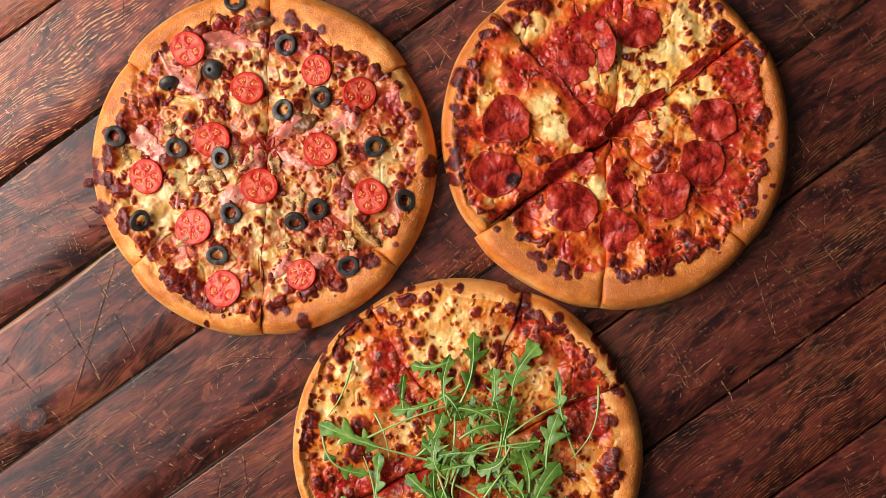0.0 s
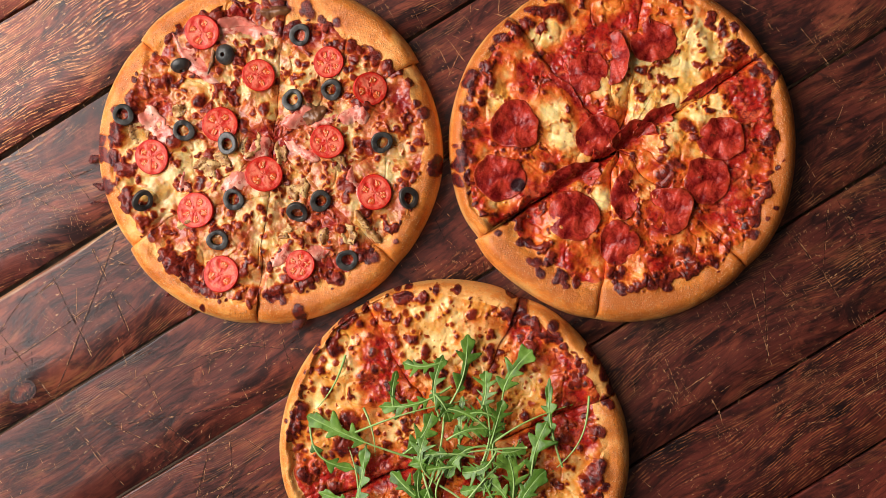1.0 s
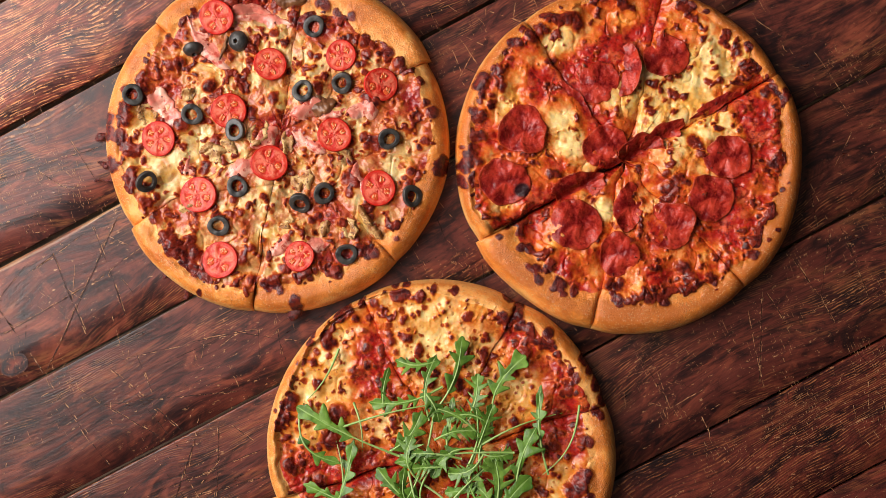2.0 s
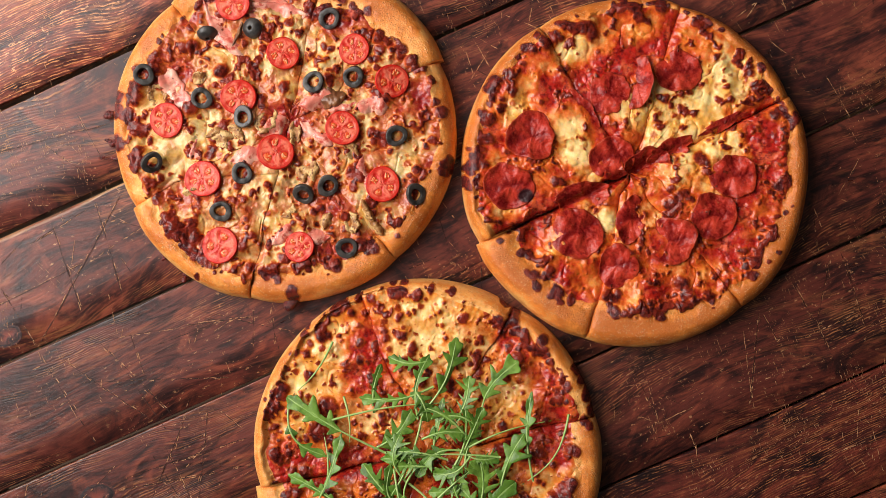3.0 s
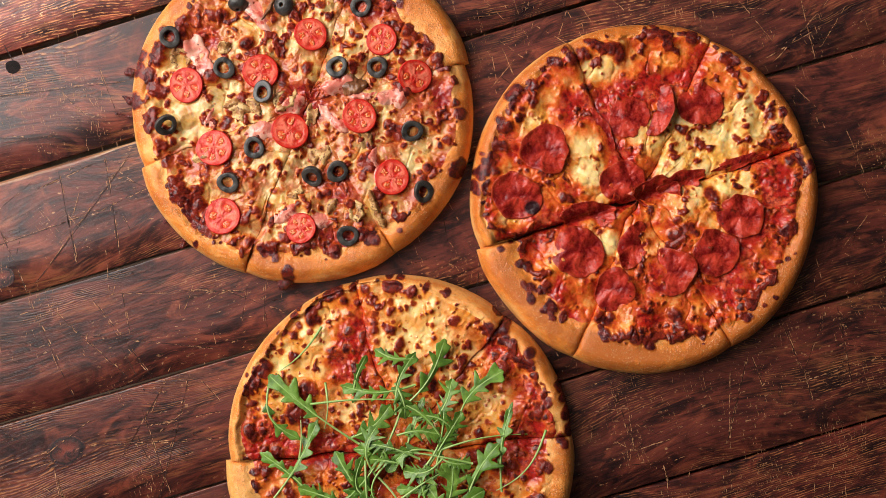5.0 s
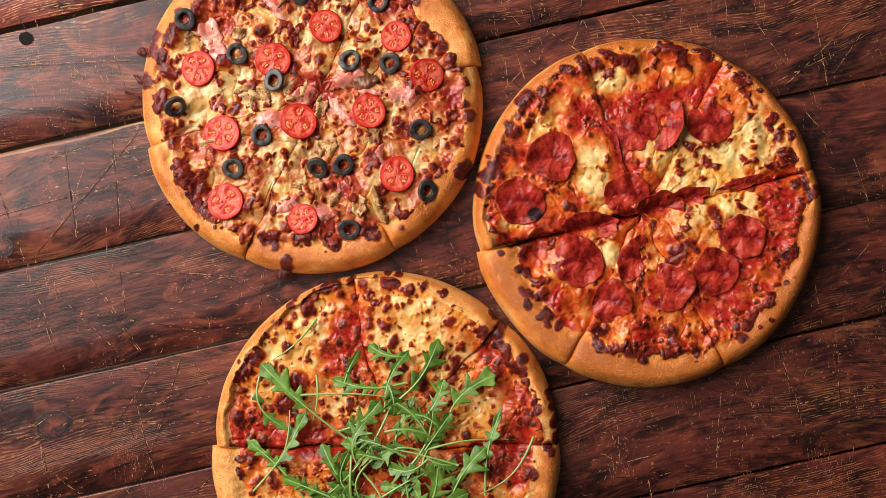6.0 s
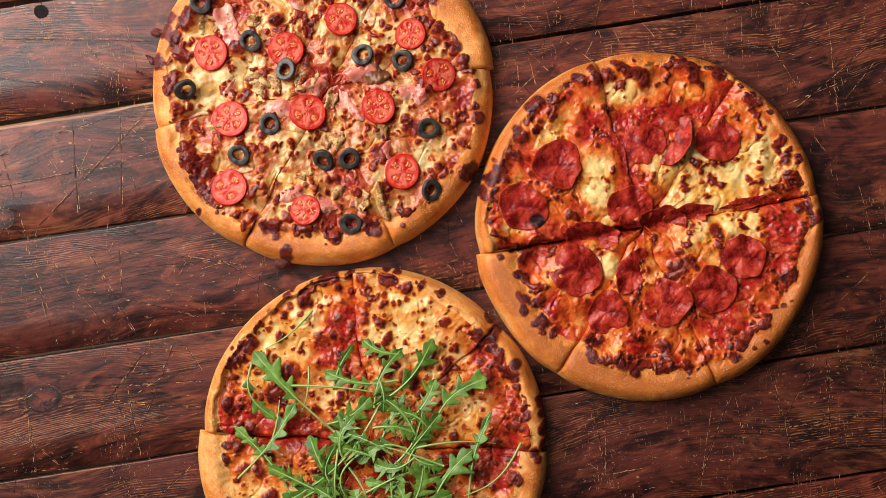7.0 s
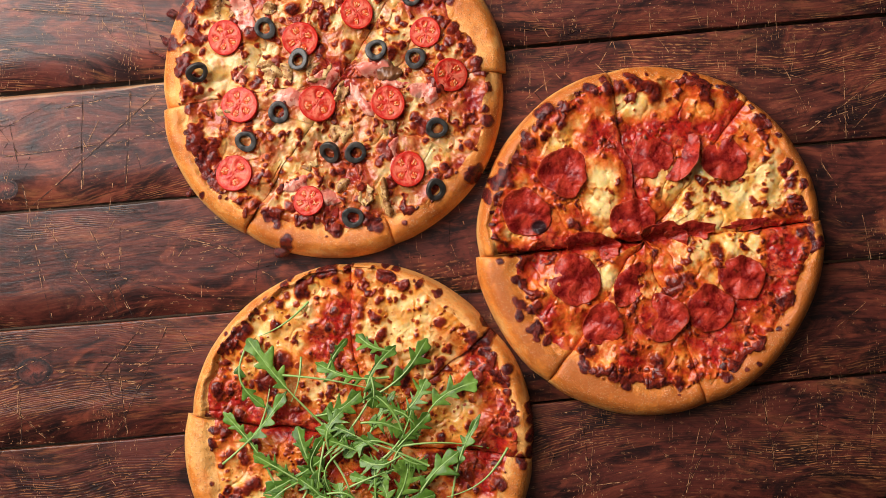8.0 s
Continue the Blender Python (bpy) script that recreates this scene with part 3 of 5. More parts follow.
        corner = 1 - 0.011 * (np.exp(-(u * (a1 - a0) / 5) ** 2) + np.exp(-((1 - u) * (a1 - a0) / 5) ** 2))
        R = self.r * swell * corner + self.reach[i][0] + (self.reach[i][1] - self.reach[i][0]) * u
        ox, oy = self.c[0] + R * np.cos(t), self.c[1] + R * np.sin(t)
        w = self.rim_at(deg)
        hx, hy = self.h
        loose = min(1.0, 0.5 * (self.depth[i] + self.depth[(i + 1) % n]))
        hx, hy = hx + 1.4 * loose * np.cos(t.mean()), hy + 1.4 * loose * np.sin(t.mean())
        L = np.hypot(ox - hx, oy - hy)
        dirx, diry = (ox - hx) / L, (oy - hy) / L
        e = 13.0
        arc = np.linspace(0, np.pi / 2, 16)
        # rows of the rim: from the foot over the round edge to the topping
        rim_rows = [(0.2, 0.0, 0), (-0.5, 0.07, 0), (-0.4, 0.13, 0)] + [(e * (1 - math.cos(q)), 0.16 + 0.84 * math.sin(q), 0) for q in arc]
        m = 26
        D0 = np.array([r[0] for r in rim_rows])[:, None] + 0 * w[None, :]
        Z0 = np.array([r[1] for r in rim_rows])[:, None] + 0 * w[None, :]
        lean = np.minimum(1.0, w / 16.0)
        D0 = np.where(D0 > 0, D0 * lean[None, :], D0)
        q = np.linspace(0, 1, m + 1)[1:, None]
        start = e * lean
        D1 = start[None, :] + q * np.maximum(w - start, 1.5)[None, :]
        edge_in = D1[-1]
        nt = 185
        p = np.linspace(0, 1, nt + 1)[1:, None] ** 0.92
        D2 = edge_in[None, :] + p * (L - 0.6 - edge_in)[None, :]
        dist = np.concatenate([D0, D1, D2])
        Z1 = np.ones_like(D1)
        Z2 = np.ones_like(D2)
        zf = np.concatenate([Z0, Z1, Z2])
        rows = dist.shape[0]
        nr = len(rim_rows) + m
        x = ox[None, :] - dirx[None, :] * dist
        y = oy[None, :] - diry[None, :] * dist
        # distance from the nearer cut
        side0 = np.abs((x - hx) * diry[0] - (y - hy) * dirx[0])
        side1 = np.abs((x - hx) * diry[-1] - (y - hy) * dirx[-1])
        cut = np.minimum(side0, side1)
        sauce, brown, lift, toast = self.fields(x, y, dist - w[None, :])
        rel = dist / w[None, :]
        crest = 24.0 + 0.9 * jit[1] + self.raised[i]
        flat = 21.3 + 0.7 * jit[2] + self.raised[i]
        bowl = step(0.62, 1.12, rel)
        height = crest + (flat - crest) * bowl
        height = height + 1.1 * fbm(x, y, 24, self.seed + 11, 3) * (0.5 + bowl)
        bub = np.clip(fbm(x, y, 13, self.seed + 12, 3), -0.6, 1)
        lip = dist - w[None, :]
        height = height + 1.8 * np.exp(-((lip - 4.0) / 6.0) ** 2) * np.clip(1 + 1.2 * fbm(x, y, 20, self.seed + 21, 2), 0, 2)
        crease = np.exp(-(fbm(x, y, 21, self.seed + 22, 2) / 0.07) ** 2)
        pillow = fbm(x, y, 26, self.seed + 18, 2)
        height = height + bowl * self.puff * (4.6 * pillow - 0.9 * crease + 1.9 * bub + 1.2 * toast - 2.2 * np.clip(sauce - 0.5, 0, 0.5) + 0.4 * fbm(x, y, 4.5, self.seed + 13, 2))
        height = height + lift * (0.6 + 0.4 * bowl) * np.clip(zf, 0, 1)
        # how far each cut has stayed open over the topping
        near0 = side0 < side1
        torn = np.where(near0, self.depth[i], self.depth[(i + 1) % n])
        open_ = 0.55 + (torn - 0.55) * bowl
        open_ = open_ * np.clip(1 + 0.8 * fbm(dist, dist * 0 + 3.0 * i, 30, self.seed + 17, 2) * bowl, 0.1, 1.5)
        height = height - open_ * ((5.5 + 1.5 * fbm(x, y, 12, self.seed + 14, 2)) * np.exp(-(cut / 1.5)) + 3.6 * np.exp(-(cut / 8.0)))
        # cheese slumps and tears along the deeper cuts and bares the sauce
        ragged = np.clip(1 + 1.3 * fbm(x, y, 16, self.seed + 41, 3), 0, 2)
        tear = bowl * np.clip(torn - 0.1, 0, 1) * ragged
        sauce = sauce + 0.65 * tear * np.exp(-cut / 7.0)
        height = height - 3.2 * tear * np.exp(-cut / 11.0)
        z = height * zf
        # a thin gap along both cuts
        gap = np.clip(0.85 * open_ - 0.3 + 0.5 * np.minimum(open_, 1) * fbm(dist, dist * 0 + i * 40.0, 18, self.seed + 15, 2), -0.1, 1.6)
        midx, midy = np.cos(t.mean()), np.sin(t.mean())
        wall0, wall1 = np.array([-diry[0], dirx[0]]), np.array([diry[-1], -dirx[-1]])
        f0 = np.exp(-(side0 / 3.0)) * gap
        f1 = np.exp(-(side1 / 3.0)) * gap
        wob = 4.2 * step(14, 45, dist) * fbm(dist, dist * 0 + cuts[i], 24, self.seed + 20, 3)
        wob1 = 4.2 * step(14, 45, dist) * fbm(dist, dist * 0 + cuts[(i + 1) % n], 24, self.seed + 20, 3)
        x = x + wall0[0] * (f0 + wob * np.exp(-(side0 / 6.0))) + wall1[0] * (f1 - wob1 * np.exp(-(side1 / 6.0)))
        y = y + wall0[1] * (f0 + wob * np.exp(-(side0 / 6.0))) + wall1[1] * (f1 - wob1 * np.exp(-(side1 / 6.0)))
        slide = 1.6 * loose * jit[3]
        x, y = x + slide * midx, y + slide * midy
        z = np.maximum(z, 0.0)
        self.points.append(np.stack([x[4:].ravel(), y[4:].ravel(), z[4:].ravel()], -1))
        # cut faces
        def closed(a):
            return np.concatenate([a[:, :1], a, a[:, -1:]], 1)
        X, Y, Z = closed(x), closed(y), closed(z)
        Z[:, 0], Z[:, -1] = np.minimum(Z[:, 0], 0.4), np.minimum(Z[:, -1], 0.4)
        tan = closed(step(0.02, 0.30, rel) * (1 - 0.55 * step(0.62, 1.0, rel)) * 0.8 + 0.22 * fbm(x, y, 40, self.seed + 16) + self.bake)
        pale = closed(np.maximum(1 - step(0.05, 0.32, zf), 0) * np.clip(0.25 + 0.6 * fbm(x, y, 25, self.seed + 40, 2), 0.0, 1))
        pale[:, 0] = pale[:, -1] = 1
        brown, sauce, toast = closed(brown), closed(sauce), closed(toast)
        verts = np.stack([X, Y, Z], -1) * MM - np.array([self.c[0], self.c[1], 0]) * MM
        cols = nu + 2

        def piece(name, a, b, material, label):
            ob = mesh_object(name, verts[a:b].reshape(-1, 3).tolist(), grid_faces(b - a, cols), material, holder, label,
                             attrs={"tan": tan[a:b], "pale": pale[a:b], "brown": brown[a:b], "sauce": sauce[a:b], "toast": toast[a:b]})
            return ob

        holder = new("pizza_slice")
        holder.empty_display_size = 0.02
        holder.parent = parent
        piece("crust", 0, nr + 1, CRUST, "golden brown baked crust rim")
        piece("topping", nr, rows, self.material, "melted browned cheese over tomato sauce")

    def build(self, label):
        ob = empty("pizza", pose(self.c[0] * MM, self.c[1] * MM, 0.0012), label, "pizza", "pizzas on the table")
        for i in range(len(self.cuts)):
            self.slice(i, ob)
        self.settle()
        return ob

    def settle(self):
        """A map of the finished surface, 1.5 mm a cell, on which the toppings lie."""
        p = np.concatenate(self.points)
        self.x0, self.y0, self.cell, m = self.c[0] - self.r - 12, self.c[1] - self.r - 12, 1.5, int((2 * self.r + 24) / 1.5) + 2
        ix, iy = ((p[:, 0] - self.x0) / self.cell).astype(int), ((p[:, 1] - self.y0) / self.cell).astype(int)
        h = np.zeros((m, m))
        np.maximum.at(h, (np.clip(ix, 0, m - 1), np.clip(iy, 0, m - 1)), p[:, 2])
        for _ in range(2):
            around = np.max([np.roll(np.roll(h, a, 0), b, 1) for a in (-1, 0, 1) for b in (-1, 0, 1)], 0)
            h = np.where(h < 3, around, h)
        for _ in range(2):
            h = np.mean([np.roll(np.roll(h, a, 0), b, 1) for a in (-1, 0, 1) for b in (-1, 0, 1)], 0)
        self.map = h

    def top(self, x, y):
        u, v = (np.asarray(x) - self.x0) / self.cell, (np.asarray(y) - self.y0) / self.cell
        i, j = np.clip(u.astype(int), 0, len(self.map) - 2), np.clip(v.astype(int), 0, len(self.map) - 2)
        a, b = np.clip(u - i, 0, 1), np.clip(v - j, 0, 1)
        m = self.map
        return (m[i, j] * (1 - a) + m[i + 1, j] * a) * (1 - b) + (m[i, j + 1] * (1 - a) + m[i + 1, j + 1] * a) * b

    def rest(self, x, y, radius, lift, most=0.35):
        """A pose that lays a flat thing of that radius on the surface at (x, y), leaning as the surface does."""
        a = np.linspace(0, 2 * np.pi, 24, endpoint=False)
        px, py = np.concatenate([radius * np.cos(a), 0.5 * radius * np.cos(a), [0]]), np.concatenate([radius * np.sin(a), 0.5 * radius * np.sin(a), [0]])
        z = self.top(x + px, y + py)
        k = np.linalg.lstsq(np.stack([px, py, np.ones_like(px)], -1), z, rcond=None)[0]
        gx, gy = np.clip(k[0], -most, most), np.clip(k[1], -most, most)
        over = np.percentile(z - (gx * px + gy * py), 70)
        up = Vector((-gx, -gy, 1)).normalized()
        turn = Vector((0, 0, 1)).rotation_difference(up).to_matrix().to_4x4()
        return Matrix.Translation(Vector((x, y, over + lift)) * MM) @ turn


PATCH_VEG = [(-151.1, 82.9, 17, 0.9), (-165.9, 46.1, 14, 0.3), (-107.0, 21.6, 14, 0.3), (-256.6, 107.5, 13, 0.7), (-185.5, 195.8, 18, 0.5), (-121.7, 188.4, 22, 0.6), (-87.3, 173.7, 14, 0.6), (-43.2, 119.7, 14, 0.4),
             (-87.3, 21.6, 18, 0.35), (-87.3, -22.6, 22, 0.5), (-219.8, 6.9, 18, 0.4)]
SPOTS_VEG = [(-116.8, -60.8, 7.5), (-144.3, -49.6, 6.0), (-9.8, 70.7, 7.0), (-7.9, 75.6, 6.0), (-293.4, 38.8, 7.0), (-289.5, 35.3, 6.0), (-288.5, 63.3, 5.5), (-299.3, 75.6, 6.0),
             (-299.3, 63.3, 6.0), (-169.8, -27.5, 6.0), (-163.4, -20.1, 5.0), (-229.7, -22.6, 6.0), (-234.6, -12.8, 4.5), (-70.2, 85.4, 7.0), (-75.1, 89.3, 5.0), (-156.0, 198.2, 5.0)]
pizza_veg = Pizza((-154.8, 76.4), (-149.9, 83.3), 151.6, [35, 87, 143, 219, 270, 322.5], [(26, 40), (24, 26), (20, 15), (20, 16), (26, 24), (22, 14)], 11,
                  TOP_VEG, 0.31, PATCH_VEG, SPOTS_VEG, blobs=230, edge_blobs=72, big=4.0, toast=0.09, depth=[0.1, 0.2, 0.08, 0.08, 0.14, 0.1], small=0.62, crisp=0.17, puff=1.2,
                  raised=[0.0, 1.0, 0.0, 0.8, 0.0, 0.5], ring=0.16, bake=-0.22, reach=[(4.0, 0.5), (0.5, 0.0), (-2.0, -4.0), (-1.0, 0.0), (-1.0, -1.0), (0.5, 1.0)])
veg = pizza_veg.build("sliced pizza with tomato, black olives, ham and mushrooms on dark planks")

PATCH_PEP = [(74.6, 188.4, 17, -0.4), (101.6, 107.5, 13, -0.7), (118.8, 85.4, 8, -0.6), (140.8, 55.9, 12, -0.6), (162.9, 159.0, 24, -0.8), (172.7, 127.1, 16, -0.7),
             (221.8, 203.2, 24, -0.7), (202.2, 163.9, 20, -0.6), (219.3, 144.3, 15, -0.7), (202.2, 129.5, 14, -0.6), (187.5, 102.6, 9, -0.4), (45.1, 139.4, 14, -0.15),
             (89.3, 124.6, 10, -0.5), (256.2, 114.8, 22, 0.35), (254.0, 152.0, 15, 0.45), (113.8, 178.6, 20, 0.25), (64.8, 149.2, 14, 0.3), (187.5, 11.8, 26, 0.25), (108.9, 173.7, 24, 0.3), (248.8, 55.9, 18, 0.25), (77.0, 29.0, 13, 0.3), (138.4, 198.2, 20, 0.2), (204.6, 90.3, 12, 0.25), (50.1, 90.3, 14, 0.2)]
SPOTS_PEP = [(14.0, 90.0, 7.0), (11.0, 62.0, 6.0), (20.0, 118.0, 6.5), (27.0, 131.0, 5.0), (32.0, 148.0, 5.0), (81.9, -3.9, 5.5), (94.2, -2.0, 5.0), (88.3, -12.8, 5.0), (101.6, -17.7, 5.5), (111.4, -18.6, 6.0), (119.7, -20.1, 5.0), (159.0, -23.1, 6.0), (170.3, -19.6, 5.5),
             (158.0, -8.3, 5.5), (69.7, 11.8, 5.0), (193.3, 80.5, 8.0), (199.7, 87.8, 7.0), (189.9, 77.0, 6.0), (41.2, 188.4, 7.0), (55.0, 195.8, 7.0), (62.3, 200.7, 6.0),
             (89.3, 212.0, 8.0), (91.8, -5.4, 3.5), (239.0, 6.9, 5.5), (234.1, 9.3, 5.0), (283.1, 69.7, 3.0), (270.9, 43.7, 2.6), (89.3, 78.0, 6.5), (20.6, 102.6, 6.0), (10.8, 75.6, 7.0)]
pizza_pep = Pizza((153.4, 100.7), (147.9, 98.1), 152.4, [37.5, 86, 135, 216, 265, 320], [(17, 9), (8, 13), (12, 14), (36, 30), (30, 27), (25, 16)], 23,
                  TOP_PEP, 0.52, PATCH_PEP, SPOTS_PEP, blobs=80, edge_blobs=60, big=3.8, toast=0.17, depth=[0.7, 0.3, 0.32, 1.15, 0.28, 0.22], small=0.45, crisp=0.05, bake=0.12, ring=0.12,
                  raised=[-0.5, 0.5, 3.5, -1.5, 0.0, 0.5], reach=[(0.5, 0.5), (0.0, 0.5), (1.5, -4.0), (0.5, 0.5), (0.5, 1.0), (1.0, 0.5)])
pizza_pep.build("sliced pepperoni pizza with melted cheese and a golden crust")

# three sauce patches at the left cut also paint its dark shadow band
PATCH_GREEN = [(-89.1, -251.1, 18, 0.4), (132.0, -152.6, 16, 0.5), (-100.0, -218.2, 11, 0.5), (-72.3, -208.2, 12, 0.55), (-38.7, -191.5, 12, 0.5), (-43.7, -114.1, 20, 0.6), (-41.2, -88.3, 13, 0.55), (133.5, -96.2, 16, 0.5), (81.9, -66.7, 14, 0.6), (118.8, -135.4, 26, 0.65), (-92.3, -204.1, 24, 0.5), (40.2, -199.2, 30, 0.3), (-3.9, -54.5, 26, -0.4), (-82.4, -81.5, 14, -0.4), (50.1, -86.4, 20, -0.3), (89.3, -125.6, 16, -0.3), (-87.3, -145.3, 16, -0.25)]
SPOTS_GREEN = [(147.0, -84.0, 7.5), (155.0, -94.0, 7.5), (160.0, -110.0, 7.0), (138.0, -72.0, 6.0), (-84.9, -90.7, 6.5), (-80.3, -93.6, 5.5), (-110.5, -148.6, 6.0), (-108.8, -141.9, 5.0), (-87.7, -129.4, 5.0), (-77.6, -69.3, 6.0), (-104.6, -202.1, 6.0), (-100.0, -205.0, 5.5),
               (16.4, -33.6, 4.5), (-11.4, -41.5, 5.0), (-2.1, -33.1, 5.0), (31.8, -51.9, 5.0), (67.7, -30.7, 5.0), (101.6, -68.7, 6.0), (153.9, -123.4, 6.0), (136.5, -76.6, 5.5),
               (144.5, -83.3, 6.0), (150.7, -96.8, 6.0), (159.1, -103.2, 5.0), (49.8, -82.3, 5.5), (-168.5, 65.1, 4.0), (-38.0, -117.1, 4.0)]
pizza_green = Pizza((23.8, -178.7), (23.7, -175.5), 153.0, [25, 71, 123, 202, 263, 324], [(17, 15), (20, 3), (5, 15), (24, 24), (24, 24), (24, 24)], 37,
                    TOP_GREEN, 0.33, PATCH_GREEN, SPOTS_GREEN, blobs=240, edge_blobs=52, big=4.0, toast=0.42, depth=[0.5, 0.22, 0.3, 0.8, 0.3, 0.5], small=0.70, crisp=0.06, bake=-0.4, ring=0.05,
                    raised=[-0.5, 2.5, 0.0, -1.0, 0.0, -1.5], reach=[(1.0, -1.5), (-1.5, 3.0), (1.0, -3.6), (1.5, 0.0), (0.0, 0.0), (0.0, 2.0)])
green = pizza_green.build("sliced cheese pizza topped with fresh rocket leaves")


# ---------------------------------------------------------------- toppings
def tomato_slice(seed, radius):
    """A slice of cherry tomato: red skin, pale flesh and seed chambers."""
    rng = np.random.default_rng(seed)
    thing = empty("tomato_slice", Matrix(), "fresh red round slice of cherry tomato", "tomato", "tomato slices on the pizza")
    n = 64
    a = np.linspace(0, 2 * np.pi, n, endpoint=False)
    wob = 1 + 0.025 * np.cos(2 * a + rng.uniform(0, 6)) + 0.012 * np.cos(3 * a + rng.uniform(0, 6))
    rings = [(0.86, -3.4), (0.95, -2.9), (1.0, -0.6), (1.0, 0.8), (0.985, 1.7), (0.955, 2.1), (0.93, 2.05)]
    v = [(radius * k * wob[j] * math.cos(a[j]), radius * k * wob[j] * math.sin(a[j]), z) for k, z in rings for j in range(n)]
    mesh_object("skin", (np.array(v) * MM).tolist(), grid_faces(len(rings), n, True), TOMATO_SKIN, thing, "glossy red skin")
    lobes = int(rng.integers(3, 6))
    base = rng.uniform(0, 6.28)
    rr = np.linspace(0.0, 0.94, 26)
    A, Rr = np.meshgrid(a, rr)
    # chambers: dips between the flesh spokes
    ph = np.mod((A - base) * lobes / (2 * np.pi), 1.0)
    ph = np.clip(ph + 0.10 * fbm(Rr * 20 * np.cos(A), Rr * 20 * np.sin(A), 9, seed, 2), 0, 1)
    well = step(0.14, 0.30, ph) * (1 - step(0.70, 0.86, ph)) * step(0.22, 0.36, Rr) * (1 - step(0.66, 0.78, Rr))
    z = 2.0 - 0.55 * well + 0.12 * np.sin(A * 7 + Rr * 9)
    v = np.stack([radius * Rr * wob[None, :] * np.cos(A), radius * Rr * wob[None, :] * np.sin(A), z], -1).reshape(-1, 3)
    mesh_object("flesh", (v * MM).tolist(), grid_faces(len(rr), n, True), TOMATO_FLESH, thing, "moist pale red flesh", attrs={"rib": np.clip(1 - well - step(0.72, 0.9, Rr) * 0.8, 0, 1)})
    for k in range(lobes):
        mid = base + (k + 0.5) * 2 * np.pi / lobes
        bm = bmesh.new()
        bmesh.ops.create_uvsphere(bm, u_segments=10, v_segments=6, radius=1)
        bmesh.ops.scale(bm, vec=(radius * 0.22 * MM, radius * min(0.26, 0.75 / lobes) * rng.uniform(0.75, 1.15) * MM, 0.45 * MM), verts=bm.verts)
        ob = part("jelly", bm, TOMATO_JELLY, thing, "translucent orange seed jelly")
        ob.matrix_basis = Matrix.Rotation(mid, 4, "Z") @ pose(radius * 0.52 * MM, 0, 1.4 * MM)
        for q in range(int(rng.integers(4, 6))):
            bm = bmesh.new()
            bmesh.ops.create_uvsphere(bm, u_segments=8, v_segments=5, radius=1)
            bmesh.ops.scale(bm, vec=(1.45 * MM, 0.58 * MM, 0.42 * MM), verts=bm.verts)
            sd = part("seed", bm, TOMATO_SEED, ob, "pale yellow seed")
            sd.matrix_basis = pose(rng.uniform(-2.2, 2.0) * MM, rng.uniform(-2.4, 2.4) * MM, 0.32 * MM, 0, 0, rng.uniform(-50, 50))
    return thing


TOMATOES = [(-217.0, 174.4, 15.0), (-166.0, 140.6, 14.2), (-106.3, 155.8, 13.4), (-69.0, 135.5, 14.6), (-196.4, 96.0, 15.4), (-253.2, 64.2, 15.0), (-102.9, 87.2, 14.8),
            (-155.6, 55.8, 15.8), (-59.3, 46.5, 15.2), (-212.6, 20.6, 15.8), (-119.0, -20.6, 13.2), (-186.6, -32.8, 15.8)]
for k, (x, y, r) in enumerate(TOMATOES):
    rng = np.random.default_rng(300 + k)
    ob = tomato_slice(500 + k, r)
    ob.matrix_world = pizza_veg.rest(x, y, r, 3.4 if k == 3 else 1.6) @ pose(0, 0, 0, 11 if k == 3 else 0, 13 if k == 3 else 0, 0) @ pose(0, 0, 0, 0, 0, rng.uniform(0, 360))


def olive_ring(seed):
    """A ring cut from a pitted black olive."""
    rng = np.random.default_rng(seed)
    n, m = 40, 20
    a = np.linspace(0, 2 * np.pi, n, endpoint=False)
    b = np.linspace(0, 2 * np.pi, m, endpoint=False)
    B, A = np.meshgrid(b, a)
    wob = 1 + 0.05 * np.cos(2 * A + rng.uniform(0, 6)) + 0.03 * np.cos(3 * A + rng.uniform(0, 6))
    mid, half = 7.0, 2.25 + 0.35 * np.cos(A + rng.uniform(0, 6))
    cb, sb = np.cos(B), np.sin(B)
    rr = (mid + half * np.sign(cb) * np.abs(cb) ** 0.45) * wob
    zz = 2.2 * np.sign(sb) * np.abs(sb) ** 0.32 + 0.15 * np.sin(5 * A)
    v = np.stack([rr * np.cos(A), rr * np.sin(A), zz], -1).reshape(-1, 3) * MM
    f = [[i * m + j, ((i + 1) % n) * m + j, ((i + 1) % n) * m + (j + 1) % m, i * m + (j + 1) % m] for i in range(n) for j in range(m)]
    ob = mesh_object("olive_ring", v.tolist(), f, OLIVE)
    return tagged(ob, "glossy black olive ring lying on the pizza", "olive", "olive rings on the pizza")


def olive_end(seed):
    """The rounded end of a black olive, with its small hole."""
    n, m = 32, 14
    v = []
    for i in range(m):
        q = i / (m - 1)
        r, z = 8.2 * math.sin(q * 1.5) + 0.8 if i else 1.6, 6.6 * math.cos(q * 1.5)
        if i == 0:
            z = 3.6
        v += [(r * math.cos(t), r * math.sin(t), z) for t in np.linspace(0, 2 * np.pi, n, endpoint=False)]
    v += [(7.8 * math.cos(t), 7.8 * math.sin(t), -1.5) for t in np.linspace(0, 2 * np.pi, n, endpoint=False)]
    ob = mesh_object("olive_end", (np.array(v) * MM).tolist(), grid_faces(m + 1, n, True), OLIVE)
    return tagged(ob, "rounded end of a glossy black olive", "olive", "olive rings on the pizza")


